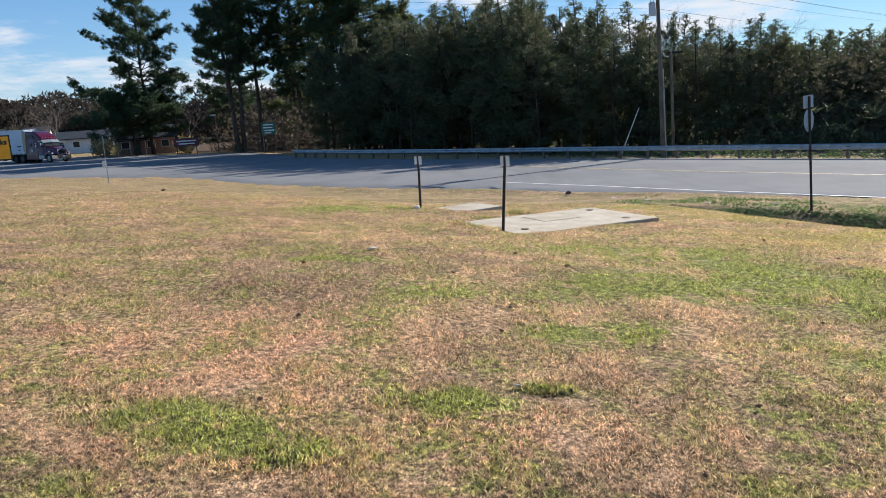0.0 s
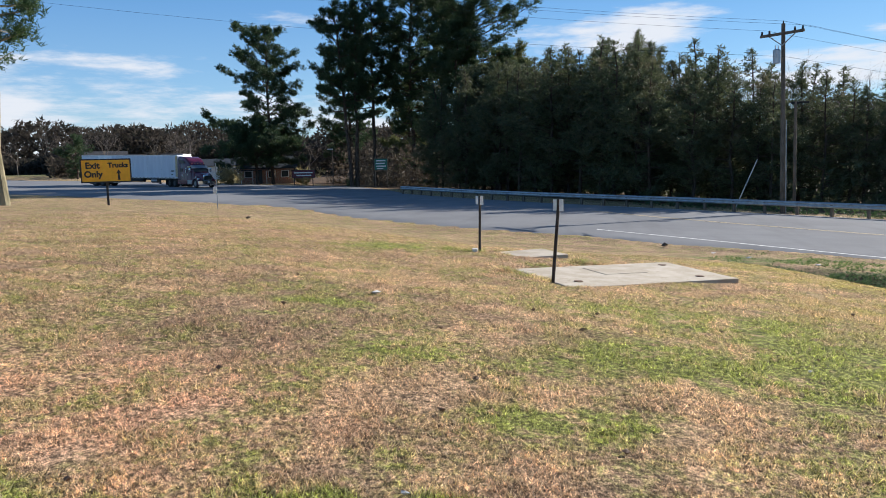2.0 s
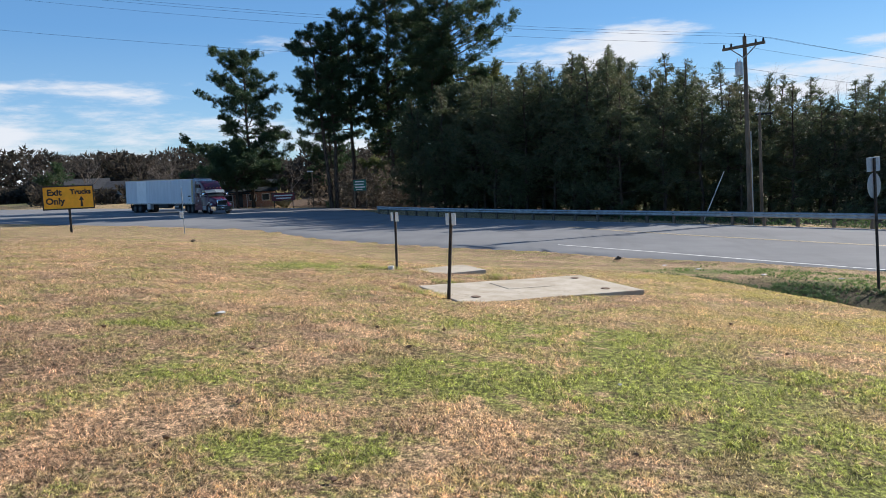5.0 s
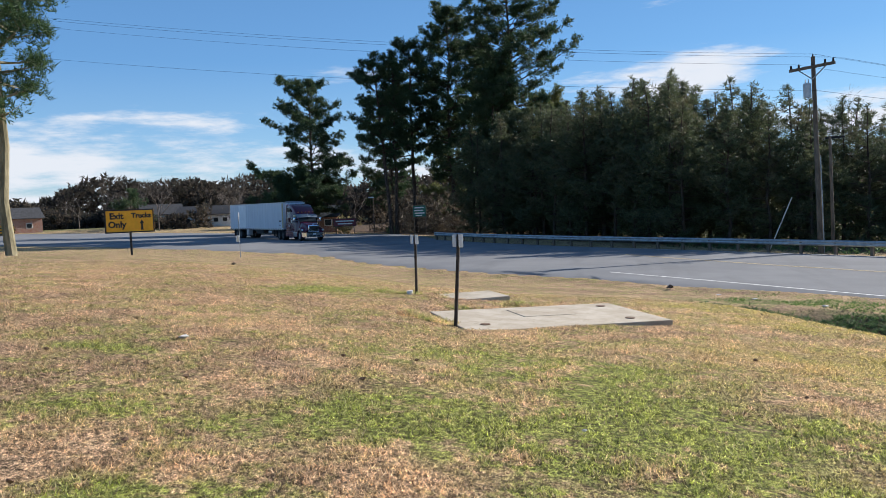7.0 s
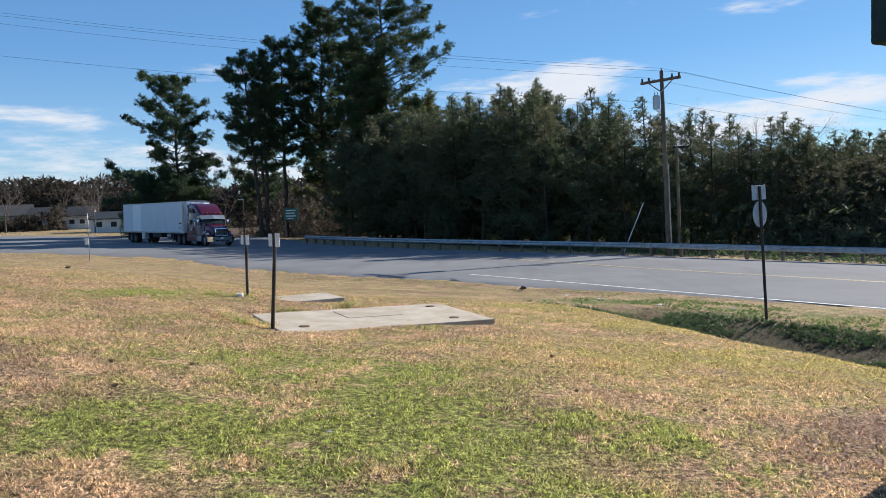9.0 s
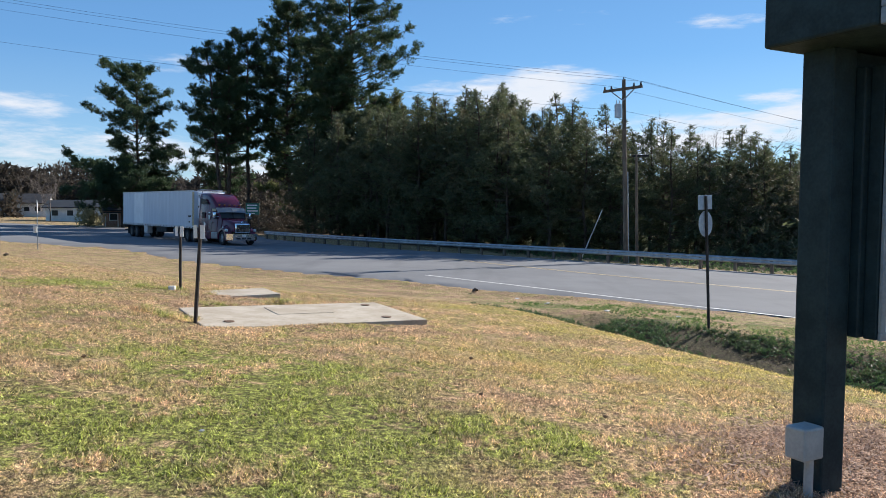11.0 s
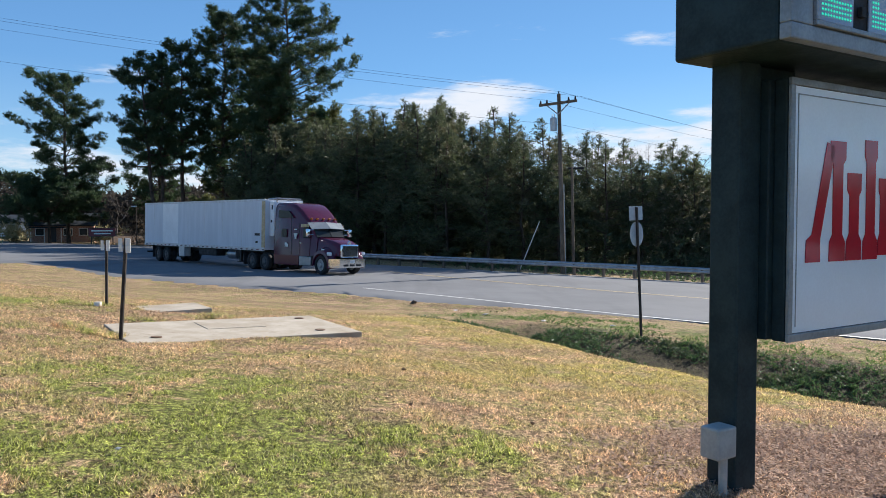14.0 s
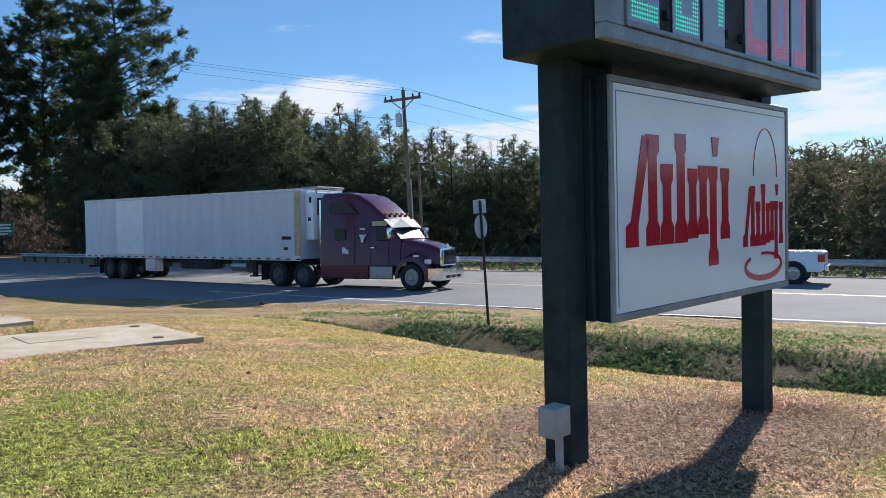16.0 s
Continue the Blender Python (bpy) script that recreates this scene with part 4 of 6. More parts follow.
def far_woods():
    """The wooded skyline: ragged crowns of thin upright strokes on low rises."""
    r = np.random.RandomState(14)
    cs, sizes = [], []
    for ring, (dist, h, cnt) in enumerate(((175, 11, 26000), (230, 16, 46000), (320, 23, 40000))):
        az = np.radians(r.uniform(-62, 75, cnt))
        d = dist * r.uniform(0.93, 1.1, cnt)
        x, y = d * np.sin(az), d * np.cos(az)
        top = h * (0.66 + 0.34 * np.sin(az * 23 + ring * 2) * np.sin(az * 9.0 + ring)) * r.uniform(0.93, 1.05, cnt)
        if ring == 0:
            top = top * np.interp(np.degrees(az), [-24, -20, 0, 6], [1.0, 1.5, 1.5, 1.0])
        z = -3.5 + top * r.rand(cnt) ** 0.85
        keep = ~((np.degrees(az) > -31) & (np.degrees(az) < -22) & (ring == 0)) & ~((np.degrees(az) < -38) & (ring == 0))
        cs.append(np.stack([x, y, z], -1)[keep])
    for i, c in enumerate(cs):
        V, F = needle_tufts(c, 1.3 + 0.3 * i, 5, r, 1.1, 0.22)
        tagged(raw("far_woods", V, F, MAT["far_wood"]), "distant brown winter woods on the skyline", "woods", kind="stuff")


far_woods()

# the large pine at the edge of the lawn
t = old_pine(17.0, 0.34, 2.7, 1.6, 301, "near_pine", -0.2, 66, 0.19, 0.7, 2, 0.05, "pale_bark", 0.30)
t.matrix_basis = pose(-20.78, 24.23, float(ground_z(-20.78, 24.23)) - 0.1)
tagged(t, "tall green pine with a straight pale trunk", "pine tree")
t = pine("evergreen_tree", 8.0, 0.03, 3.4, 302, "pine", (0, 0), tufts=34, tuft=0.5, per=12, limbs=44, trunk=0.15)
t.matrix_basis = pose(-94, 128, float(ground_z(-94, 128)))
tagged(t, "round dark evergreen on the far grass", "evergreen tree")


def bush(x, y, r, mat, label, seed):
    g = np.random.RandomState(seed)
    c = g.normal(size=(70, 3)) * np.array([r * 0.4, r * 0.4, r * 0.3]) + np.array([0, 0, r * 0.55])
    V, F = needle_tufts(c, r * 0.45, 14, g, 1.0, 0.10)
    V[:, 2] = np.maximum(V[:, 2], -0.05)
    ob = raw("bush", V, F, MAT[mat])
    ob.matrix_basis = pose(x, y, float(ground_z(x, y)))
    tagged(ob, label, "bush", "bushes by the house")


bush(-49.5, 100.5, 1.9, "pampas", "tan clump of pampas grass", 1)
bush(-39.5, 103.5, 1.8, "pampas", "tan clump of pampas grass", 2)
bush(-30.5, 98.8, 0.9, "ivy", "low green bush under the pines", 3)
bush(-105, 108, 1.6, "shrub", "brown leafless bush beside the drive", 4)


# ---- concrete pads and their marker posts ----
def pad(x, y, z, turn, lx, ly, name, hatch=True):
    t = thing(name, "weathered concrete pad flush in the lawn", "concrete pad", pose(x, y, z, 0, 0, turn), "concrete pads in the lawn")
    part("slab", Mesh().box(-lx / 2, lx / 2, -ly / 2, ly / 2, -0.3, 0, 0.012), "concrete", t)
    if hatch:
        part("hatch", Mesh().box(-0.34, 0.42, -0.02, 0.60, -0.02, 0.006, 0.004), "concrete", t, "square hatch cast in the concrete")
        for px, py in ((-1.05, -0.42), (0.95, -0.52), (1.12, 0.55)):
            part("lifting_eye", Mesh().tube((px, py, -0.02), (px, py, 0.010), 0.070, 0.062, 14), "leaf", t, "rusty iron lifting point")
    return t


pad(0.95, 11.02, 0.0, 32.4, 2.80, 1.64, "concrete_pad").matrix_basis = Matrix.Translation((0.95, 11.02, -0.004)) @ Matrix.Rotation(0.042, 4, "Y") @ Matrix.Rotation(radians(32.4), 4, "Z")
pad(-0.70, 13.15, 0.005, 32.4, 1.30, 0.95, "concrete_pad", False)


def marker(x, y, top, lean):
    g = float(ground_z(x, y))
    t = thing("marker_post", "dark steel marker post with a small white plate", "marker post", pose(x, y, g - 0.1), "marker posts by the pads")
    h = top - g + 0.1
    part("post", Mesh().path([(0, 0, 0), (lean, 0, h)], [0.024, 0.022], 8), "post_dark", t)
    p = Mesh().box(lean + 0.005, lean + 0.060, -0.040, -0.03, h - 0.16, h + 0.0, 0.003).box(lean - 0.075, lean - 0.03, -0.034, -0.03, h - 0.15, h, 0.002)
    part("plate", p, "white_plate", t, "small white plate")


marker(-0.06, 9.94, 1.165, 0.09)
marker(-1.46, 12.97, 1.06, 0.02)
cap = Mesh().tube((0, 0, -0.1), (0, 0, 0.10), 0.055, 0.055, 12)
tagged(cap.object("pipe_cap", MAT["white_plate"], True), "short white plastic pipe stub in the grass", "pipe").matrix_basis = pose(-1.52, 12.80, float(ground_z(-1.52, 12.80)) - 0.03)


# ---- road signs ----
def route_sign():
    g = float(ground_z(8.38, 18.46))
    t = thing("route_sign", "back of a route marker sign on a steel post", "road sign", Matrix.Translation((8.40, 18.46, g - 0.3)) @ Matrix.Rotation(radians(-2.6), 4, "Y") @ pose(0, 0, 0, 0, 0, 41))
    h = 1.64 - g + 0.3
    part("post", Mesh().box(-0.03, 0.03, -0.045, -0.005, 0, h, 0.004), "post_dark", t)
    part("plate", Mesh().box(-0.27, 0.27, -0.004, 0.002, h - 0.30, h + 0.02, 0.002), "back_alu", t, "bare aluminium back of a plate")
    rim = [(0.27 * math.sin(a) * (1.0 if abs(math.cos(a)) < 0.9 else 0.96), h - 0.62 + 0.29 * math.cos(a)) for a in np.linspace(0, 2 * math.pi, 28)[:-1]]
    part("shield", Mesh().prism(rim, -0.004, 0.002), "back_alu", t, "bare aluminium back of a rounded shield")


route_sign()


def board(name, x, y, z0, w, h, turn, face, label, posts=(0.0,), ground=None, frame_mat="black", bars=()):
    g = float(ground_z(x, y)) if ground is None else ground
    t = thing(name, label, "sign", pose(x, y, g, 0, 0, turn))
    b = z0 - g
    part("board", Mesh().box(-w / 2, w / 2, -0.03, 0.03, b, b + h, 0.008), face, t)
    rim = Mesh()
    for a, c, d, e in ((-w / 2, w / 2, b, b + 0.07), (-w / 2, w / 2, b + h - 0.07, b + h), (-w / 2, -w / 2 + 0.07, b + 0.07, b + h - 0.07), (w / 2 - 0.07, w / 2, b + 0.07, b + h - 0.07)):
        rim.box(a, c, -0.05, -0.031, d, e)
    part("rim", rim, frame_mat, t)
    for p in posts:
        part("post", Mesh().box(p - 0.06, p + 0.06, 0.031, 0.13, -0.3, b + h * 0.6, 0.01), frame_mat, t)
    for x0, x1, q0, q1 in bars:
        part("lettering", Mesh().box(x0, x1, -0.042, -0.032, b + q0, b + q1), "white_plate", t)
    return t, b


def lettering(body, size, x, z, parent, mat, bold=0.02):
    cu = bpy.data.curves.new("words", "FONT")
    cu.body, cu.size, cu.extrude, cu.offset, cu.align_x = body, size, 0.004, bold, "CENTER"
    ob = bpy.data.objects.new("words", cu)
    me = bpy.data.meshes.new_from_object(ob)
    bpy.data.objects.remove(ob)
    me.materials.append(MAT[mat])
    o = new("lettering", me)
    o.matrix_basis = pose(x, -0.038, z, 90, 0, 0)
    o.parent = parent


def exit_sign():
    t, b = board("exit_sign", -25.7, 37.6, 0.70, 2.6, 1.32, 33, "yellow_sign", "yellow exit sign for trucks with black lettering")
    lettering("Exit", 0.47, -0.68, b + 0.80, t, "black", 0.018)
    lettering("Only", 0.47, -0.66, b + 0.32, t, "black", 0.018)
    lettering("Trucks", 0.37, 0.62, b + 0.84, t, "black", 0.016)
    a = Mesh().prism([(0.57, b + 0.14), (0.71, b + 0.14), (0.68, b + 0.5), (0.77, b + 0.5), (0.64, b + 0.72), (0.51, b + 0.5), (0.60, b + 0.5)], -0.042, -0.032)
    part("arrow", a, "black", t)
    t2, b2 = board("exit_sign", -69.5, 72.5, 0.25, 2.4, 1.0, 40, "yellow_sign", "yellow sign with dark lettering across the drive")
    part("lettering", Mesh().box(-0.9, 0.9, -0.042, -0.032, b2 + 0.6, b2 + 0.78), "black", t2)
    part("lettering", Mesh().box(-0.7, 0.7, -0.042, -0.032, b2 + 0.25, b2 + 0.42), "black", t2)


exit_sign()


def stop_sign():
    x, y = -21.6, 42.4
    g = float(ground_z(x, y))
    t = thing("stop_sign", "back of a stop sign on a thin steel post", "road sign", pose(x, y, g - 0.2, 0, -1.5, -62))
    part("post", Mesh().box(-0.03, 0.03, -0.02, 0.02, 0, 3.0, 0.004), "galv", t)
    part("plate", Mesh().prism([(0.38 * math.sin(a), 2.62 + 0.38 * math.cos(a)) for a in np.radians(np.arange(22.5, 382, 45))], 0.021, 0.027), "back_alu", t, "bare aluminium back of an octagon")
    p = Mesh().box(-0.03, 0.24, -0.04, -0.02, 1.15, 1.55, 0.004).box(-0.026, 0.026, -0.21, -0.04, 1.15, 1.55, 0.004)
    part("plate", p, "white_plate", t, "small white plate")


stop_sign()
t, b = board("green_sign", -25.0, 93.5, 0.15, 1.75, 1.55, 8, "green_sign", "green guide sign with white lettering on two posts", (-0.75, 0.75), None, "pole",
             ((-0.6, 0.6, 1.15, 1.3), (-0.65, 0.5, 0.8, 0.95), (-0.6, 0.65, 0.45, 0.6), (-0.5, 0.3, 0.16, 0.28)))
t, b = board("name_sign", -38.6, 101.5, -0.9, 3.3, 1.15, 14, "maroon", "dark red name sign on two posts beside the drive", (-1.3, 1.3), None, "black", ((-1.3, 1.3, 0.68, 0.85), (-1.0, 1.1, 0.3, 0.46)))


# ---- guardrail ----
def guardrail():
    line = resample([(-17.2, 72.2), (-9.6, 63.2), (-2.6, 56.7), (5.9, 50.2), (11.8, 45.6), (16.9, 41.1), (28.6, 30.2), (64.5, -4)], 90)
    t = thing("guardrail", "galvanised steel W-beam guardrail on wooden posts", "guardrail")
    d = np.gradient(line, axis=0)
    d /= np.linalg.norm(d, axis=1)[:, None]
    nrm = np.stack([d[:, 1], -d[:, 0]], -1)
    nrm *= np.sign((nrm * np.array([-0.75, -0.66])).sum(1))[:, None]
    prof = [(0.0, 0.44), (0.07, 0.50), (0.07, 0.55), (0.0, 0.60), (0.07, 0.65), (0.07, 0.70), (0.0, 0.76)]
    z = road_z(line[:, 0], line[:, 1])
    V, F, m = [], [], len(prof)
    for back in (0, 1):
        for i in range(len(line)):
            for o, h in prof:
                V.append((*(line[i] + nrm[i] * (o + 0.08 - back * 0.006)), z[i] + h))
    k = len(line) * m
    for back in (0, k):
        F += [(back + i * m + j, back + i * m + j + 1, back + (i + 1) * m + j + 1, back + (i + 1) * m + j) for i in range(len(line) - 1) for j in range(m - 1)]
    o = raw("rail", V, F, MAT["galv"])
    o.parent = t
    total = np.concatenate([[0], np.cumsum(np.linalg.norm(np.diff(line, axis=0), axis=1))])
    me = None
    for q in np.arange(0.3, total[-1], 1.905):
        p = [np.interp(q, total, line[:, i]) for i in (0, 1)]
        if me is None:
            first = part("post", Mesh().box(-0.075, 0.075, -0.10, 0.075, -0.4, 0.72, 0.012), "pole", t)
            me, c = first.data, first
        else:
            c = new("post", me)
            c.parent = t
        c.matrix_basis = pose(p[0], p[1], float(road_z(p[0], p[1])), 0, 0, -42)


guardrail()


# ---- poles and wires ----
def utility_pole():
    x, y = 12.15, 47.3
    g = float(ground_z(x, y)) - 0.1
    t = thing("utility_pole", "wooden utility pole with crossarm and transformer", "utility pole", pose(x, y, g, 0, -1.6, 0))
    h = 9.0 - g
    part("pole", Mesh().tube((0, 0, -0.3), (0, 0, h), 0.16, 0.11, 14), "pole", t, smooth=True)
    arm = Mesh().box(-1.30, 1.30, -0.22, -0.11, h - 0.66, h - 0.50, 0.01)
    a = part("crossarm", arm, "pole", t)
    a.matrix_basis = pose(0, 0, 0, 0, 0, -40)
    br = Mesh().tube((-0.8, -0.14, h - 0.62), (0, -0.13, h - 1.25), 0.035).tube((0.8, -0.14, h - 0.62), (0, -0.13, h - 1.25), 0.035)
    part("brace", br, "galv", t).matrix_basis = pose(0, 0, 0, 0, 0, -40)
    for px in (-1.2, -0.75, 0.75, 1.2):
        part("insulator", Mesh().tube((px, -0.155, h - 0.5), (px, -0.155, h - 0.30), 0.07, 0.045, 8), "chassis", t).matrix_basis = pose(0, 0, 0, 0, 0, -40)
    part("insulator", Mesh().tube((0, 0, h), (0, 0, h + 0.16), 0.045, 0.03, 8), "chassis", t)
    tr = Mesh().tube((-0.38, -0.1, h - 2.25), (-0.38, -0.1, h - 1.50), 0.21, 0.21, 16).tube((-0.38, -0.1, h - 1.50), (-0.38, -0.1, h - 1.44), 0.22, 0.12, 16)
    tr.tube((-0.46, -0.1, h - 1.45), (-0.46, -0.1, h - 1.22), 0.035, 0.02, 8).tube((-0.30, -0.1, h - 1.45), (-0.30, -0.1, h - 1.22), 0.035, 0.02, 8)
    part("transformer", tr, "back_alu", t, "grey steel transformer can", True)
    part("conduit", Mesh().tube((0.16, -0.1, 0), (0.16, -0.1, 5.6), 0.03), "galv", t)
    g2 = float(ground_z(12.85, 47.5))
    t2 = thing("service_pole", "short dark wooden pole beside the utility pole", "utility pole", pose(12.85, 47.5, g2 - 0.1, 0, -1.2, 0))
    part("pole", Mesh().tube((0, 0, -0.3), (0, 0, 6.7), 0.10, 0.08, 10), "pole", t2, smooth=True)
    part("crossarm", Mesh().box(-0.25, 0.75, -0.06, 0.06, 6.55, 6.67, 0.01), "chassis", t2)
    st = Mesh().tube((0, 0, 0), (1.3, 0.2, 3.1), 0.035, 0.025, 6)
    tagged(st.object("guy_guard", MAT["litter"], True), "pale leaning guy-wire guard", "guy wire").matrix_basis = pose(9.5, 47.8, -1.9, 0, 0, 0)
    return h + g


top = utility_pole()


def wire(pts, sag, r=0.007):
    (x0, y0, z0), (x1, y1, z1) = pts
    q = [(x0 + (x1 - x0) * k, y0 + (y1 - y0) * k, z0 + (z1 - z0) * k - sag * 4 * k * (1 - k)) for k in np.linspace(0, 1, 17)]
    tagged(Mesh().path(q, [r] * 17, 4).object("power_line", MAT["wire"]), "thin black overhead power line", "power line", "overhead wires")


for k, (dx, dz) in enumerate(((-1.2, -0.28), (-0.2, 0.15), (1.2, -0.28))):
    wire(((12.0 + dx * 0.77, 47.2 - dx * 0.64, top + dz), (-50 + dx, 40.0, 17.2 + dz)), 0.9)
    wire(((12.0 + dx * 0.77, 47.2 - dx * 0.64, top + dz), (80 + dx, 112, top - 0.3 + dz)), 0.9)
wire(((12.0, 47.2, top - 1.9), (-50, 40.0, 14.4)), 0.8, 0.008)
wire(((12.0, 47.2, top - 1.9), (80, 112, top - 2.2)), 0.9, 0.008)
wire(((11.9, 47.2, top - 2.0), (9.9, 47.8, -1.3)), 0.0, 0.008)
wire(((30, 62, 4.6), (66, 40, 4.0)), 0.3, 0.02)
t = thing("lamp_post", "slim pole with a small yard lamp", "lamp post", pose(-35.2, 104.5, float(ground_z(-35.2, 104.5)) - 0.1))
part("pole", Mesh().tube((0, 0, 0), (0, 0, 5.4), 0.09, 0.07), "pole", t)
part("lamp", Mesh().box(-0.7, 0.1, -0.12, 0.12, 5.25, 5.42, 0.03), "galv", t)


# ---- houses ----
def house(x, y, turn, w, d, h, roof_h, wall, roof_mat, label, doors=(), windows=(), porch=False):
    g = float(ground_z(x, y))
    t = thing("house", label, "house", pose(x, y, g - 0.05, 0, 0, turn), "houses across the road")
    part("wall", Mesh().box(-w / 2, w / 2, -d / 2, d / 2, 0, h), wall, t)
    for s in (-1, 1):
        part("gable", Mesh().add([(s * w / 2, -d / 2, h), (s * w / 2, d / 2, h), (s * w / 2, 0, h + roof_h), (s * (w / 2 - 0.2), -d / 2, h), (s * (w / 2 - 0.2), d / 2, h), (s * (w / 2 - 0.2), 0, h + roof_h)],
                                 [(0, 1, 2), (3, 5, 4), (0, 3, 4, 1), (1, 4, 5, 2), (2, 5, 3, 0)]), wall, t)
    e, k = 0.5, roof_h / (d / 2)
    for s in (-1, 1):
        y1 = s * (d / 2 + e)
        z1 = h - e * k
        part("roof", Mesh().add([(-w / 2 - e, y1, z1), (w / 2 + e, y1, z1), (w / 2 + e, 0, h + roof_h), (-w / 2 - e, 0, h + roof_h), (-w / 2 - e, y1, z1 + 0.15), (w / 2 + e, y1, z1 + 0.15), (w / 2 + e, 0, h + roof_h + 0.15), (-w / 2 - e, 0, h + roof_h + 0.15)],
                                [(0, 1, 2, 3), (4, 7, 6, 5), (0, 4, 5, 1), (1, 5, 6, 2), (2, 6, 7, 3), (3, 7, 4, 0)]), roof_mat, t)
    for dx in doors:
        part("door", Mesh().box(dx - 0.5, dx + 0.5, -d / 2 - 0.04, -d / 2 - 0.003, 0.1, 2.15), "door_dark", t)
    for wx in windows:
        f = part("window", Mesh().box(wx - 0.6, wx + 0.6, -d / 2 - 0.04, -d / 2 - 0.003, 1.0, 2.1, 0.01), "white_plate", t)
        part("pane", Mesh().box(wx - 0.5, wx + 0.5, -d / 2 - 0.055, -d / 2 - 0.043, 1.1, 2.0), "glass", f)
    if porch:
        for px in (-w / 2 + 0.4, -w / 4, 0):
            part("porch_post", Mesh().box(px - 0.06, px + 0.06, -d / 2 - 1.6, -d / 2 - 1.48, 0, h - 0.5), "siding", t)
        part("porch_roof", Mesh().box(-w / 2, 0.4, -d / 2 - 1.8, -d / 2 - 0.52, h - 0.45, h - 0.3), roof_mat, t)


house(-49.4, 113.75, 22, 8.4, 6.5, 2.6, 1.5, "brick", "roof_blue", "low red brick house with a blue-grey roof", (-1.2,), (-2.8, 0.8, 2.8), True)
house(-92.0, 152.0, 18, 12.0, 7.0, 2.9, 1.7, "siding", "roof", "small white house with a dark gable roof", (-1.0,), (-3.8, 2.4, 4.4))
house(-110.0, 160.0, 40, 9.0, 7.5, 3.0, 2.2, "siding", "roof", "small white house with a dark gable roof", (1.0,), (-2.8, 3.2))
house(-66.0, 132.0, 12, 13.0, 6.5, 2.6, 1.1, "siding", "roof_blue", "long low white building with small windows", (0.5,), (-5.0, -2.5, 3.0, 5.2))
house(-125.0, 128.0, 55, 13.0, 8.0, 3.2, 2.0, "brick", "roof", "dark house among the trees", (0.0,), (-4, 4))


# ---- the roadside pylon sign ----
def pylon_sign():
    """Two posts, a lit price cabinet above and a white panel below. Its x runs along the sign, y away from the lawn path."""
    t = thing("pylon_sign", "dark green roadside sign with a price display and a white panel", "pylon sign", Matrix.Translation((4.90, 5.20, 0.0)) @ pose(0, 0, 0, 0, 0, 30.5))
    for px, z0, w in ((0.0, -0.6, 0.085), (2.37, -0.9, 0.085)):
        part("post", Mesh().box(px - w, px + w, -w, w, z0, 2.20, 0.012), "post_green", t)
        part("base_plate", Mesh().box(px - 0.13, px + 0.13, -0.13, 0.13, z0, z0 + 0.42, 0.008), "post_green", t)
    cab = part("cabinet", Mesh().box(-0.32, 2.28, -0.44, 0.12, 2.14, 3.75, 0.015), "post_green", t, "dark cabinet of the price display")
    rim = Mesh()
    for a, c, d, e in ((-0.32, 2.28, 2.14, 2.21), (-0.32, 2.28, 3.66, 3.75), (-0.32, -0.16, 2.21, 3.66), (2.19, 2.28, 2.21, 3.66)):
        rim.box(a, c, -0.50, -0.443, d, e, 0.006)
    part("rim", rim, "panel_frame", cab)
    part("trim", Mesh().box(-0.158, 2.188, -0.515, -0.478, 2.212, 2.235, 0.004).box(-0.158, -0.135, -0.515, -0.478, 2.235, 3.64, 0.004), "panel_frame", cab)
    part("face", Mesh().box(-0.158, 2.188, -0.475, -0.442, 2.212, 3.658), "chassis", cab, "dark display face")
    # seven-segment digits, green for one price and red for the other
    def segment(x0, x1, z0, z1, mat):
        m = Mesh()
        for i in range(max(1, round((x1 - x0) / 0.022))):
            for j in range(max(1, round((z1 - z0) / 0.022))):
                cx, cz = x0 + 0.011 + i * 0.022, z0 + 0.011 + j * 0.022
                m.add([(cx - 0.008, -0.489, cz), (cx, -0.489, cz - 0.008), (cx + 0.008, -0.489, cz), (cx, -0.489, cz + 0.008)], [(0, 1, 2, 3)])
        return part("digit", m, mat, cab)
    lit = {"2": "abged", "8": "abcdefg", "5": "afgcd", "3": "abgcd", "4": "fgbc"}
    for dx, w, mat, figure in ((-0.105, 0.28, "led_green", "2"), (0.305, 0.28, "led_green", "8"), (0.625, 0.25, "led_green", "4"), (1.135, 0.30, "led_red", "2"), (1.495, 0.27, "led_red", "8"), (1.80, 0.24, "led_red", "5")):
        part("digit_panel", Mesh().box(dx, dx + w, -0.487, -0.477, 2.245, 3.24, 0.004), "led_face", cab)
        l, r, k, lo, mid, hi = dx + 0.02, dx + w - 0.02, 0.066, 2.265, 2.74, 3.22
        where = {"d": (l, r, lo, lo + 0.088), "g": (l, r, mid - 0.044, mid + 0.044), "a": (l, r, hi - 0.088, hi), "e": (l, l + k, lo + 0.088, mid - 0.044), "c": (r - k, r, lo + 0.088, mid - 0.044),
                 "f": (l, l + k, mid + 0.044, hi - 0.088), "b": (r - k, r, mid + 0.044, hi - 0.088)}
        for name in lit[figure]:
            segment(*where[name], mat)
    for dx in (0.24, 0.90, 1.08):
        part("bolt", Mesh().box(dx - 0.018, dx + 0.018, -0.50, -0.476, 2.30, 2.35, 0.004), "chassis", cab)
    box = part("panel_box", Mesh().box(0.087, 2.25, -0.128, 0.08, 0.77, 2.06, 0.008).box(0.125, 2.41, -0.20, -0.126, 0.765, 2.065, 0.01), "post_green", t, "dark metal box of the lower panel")
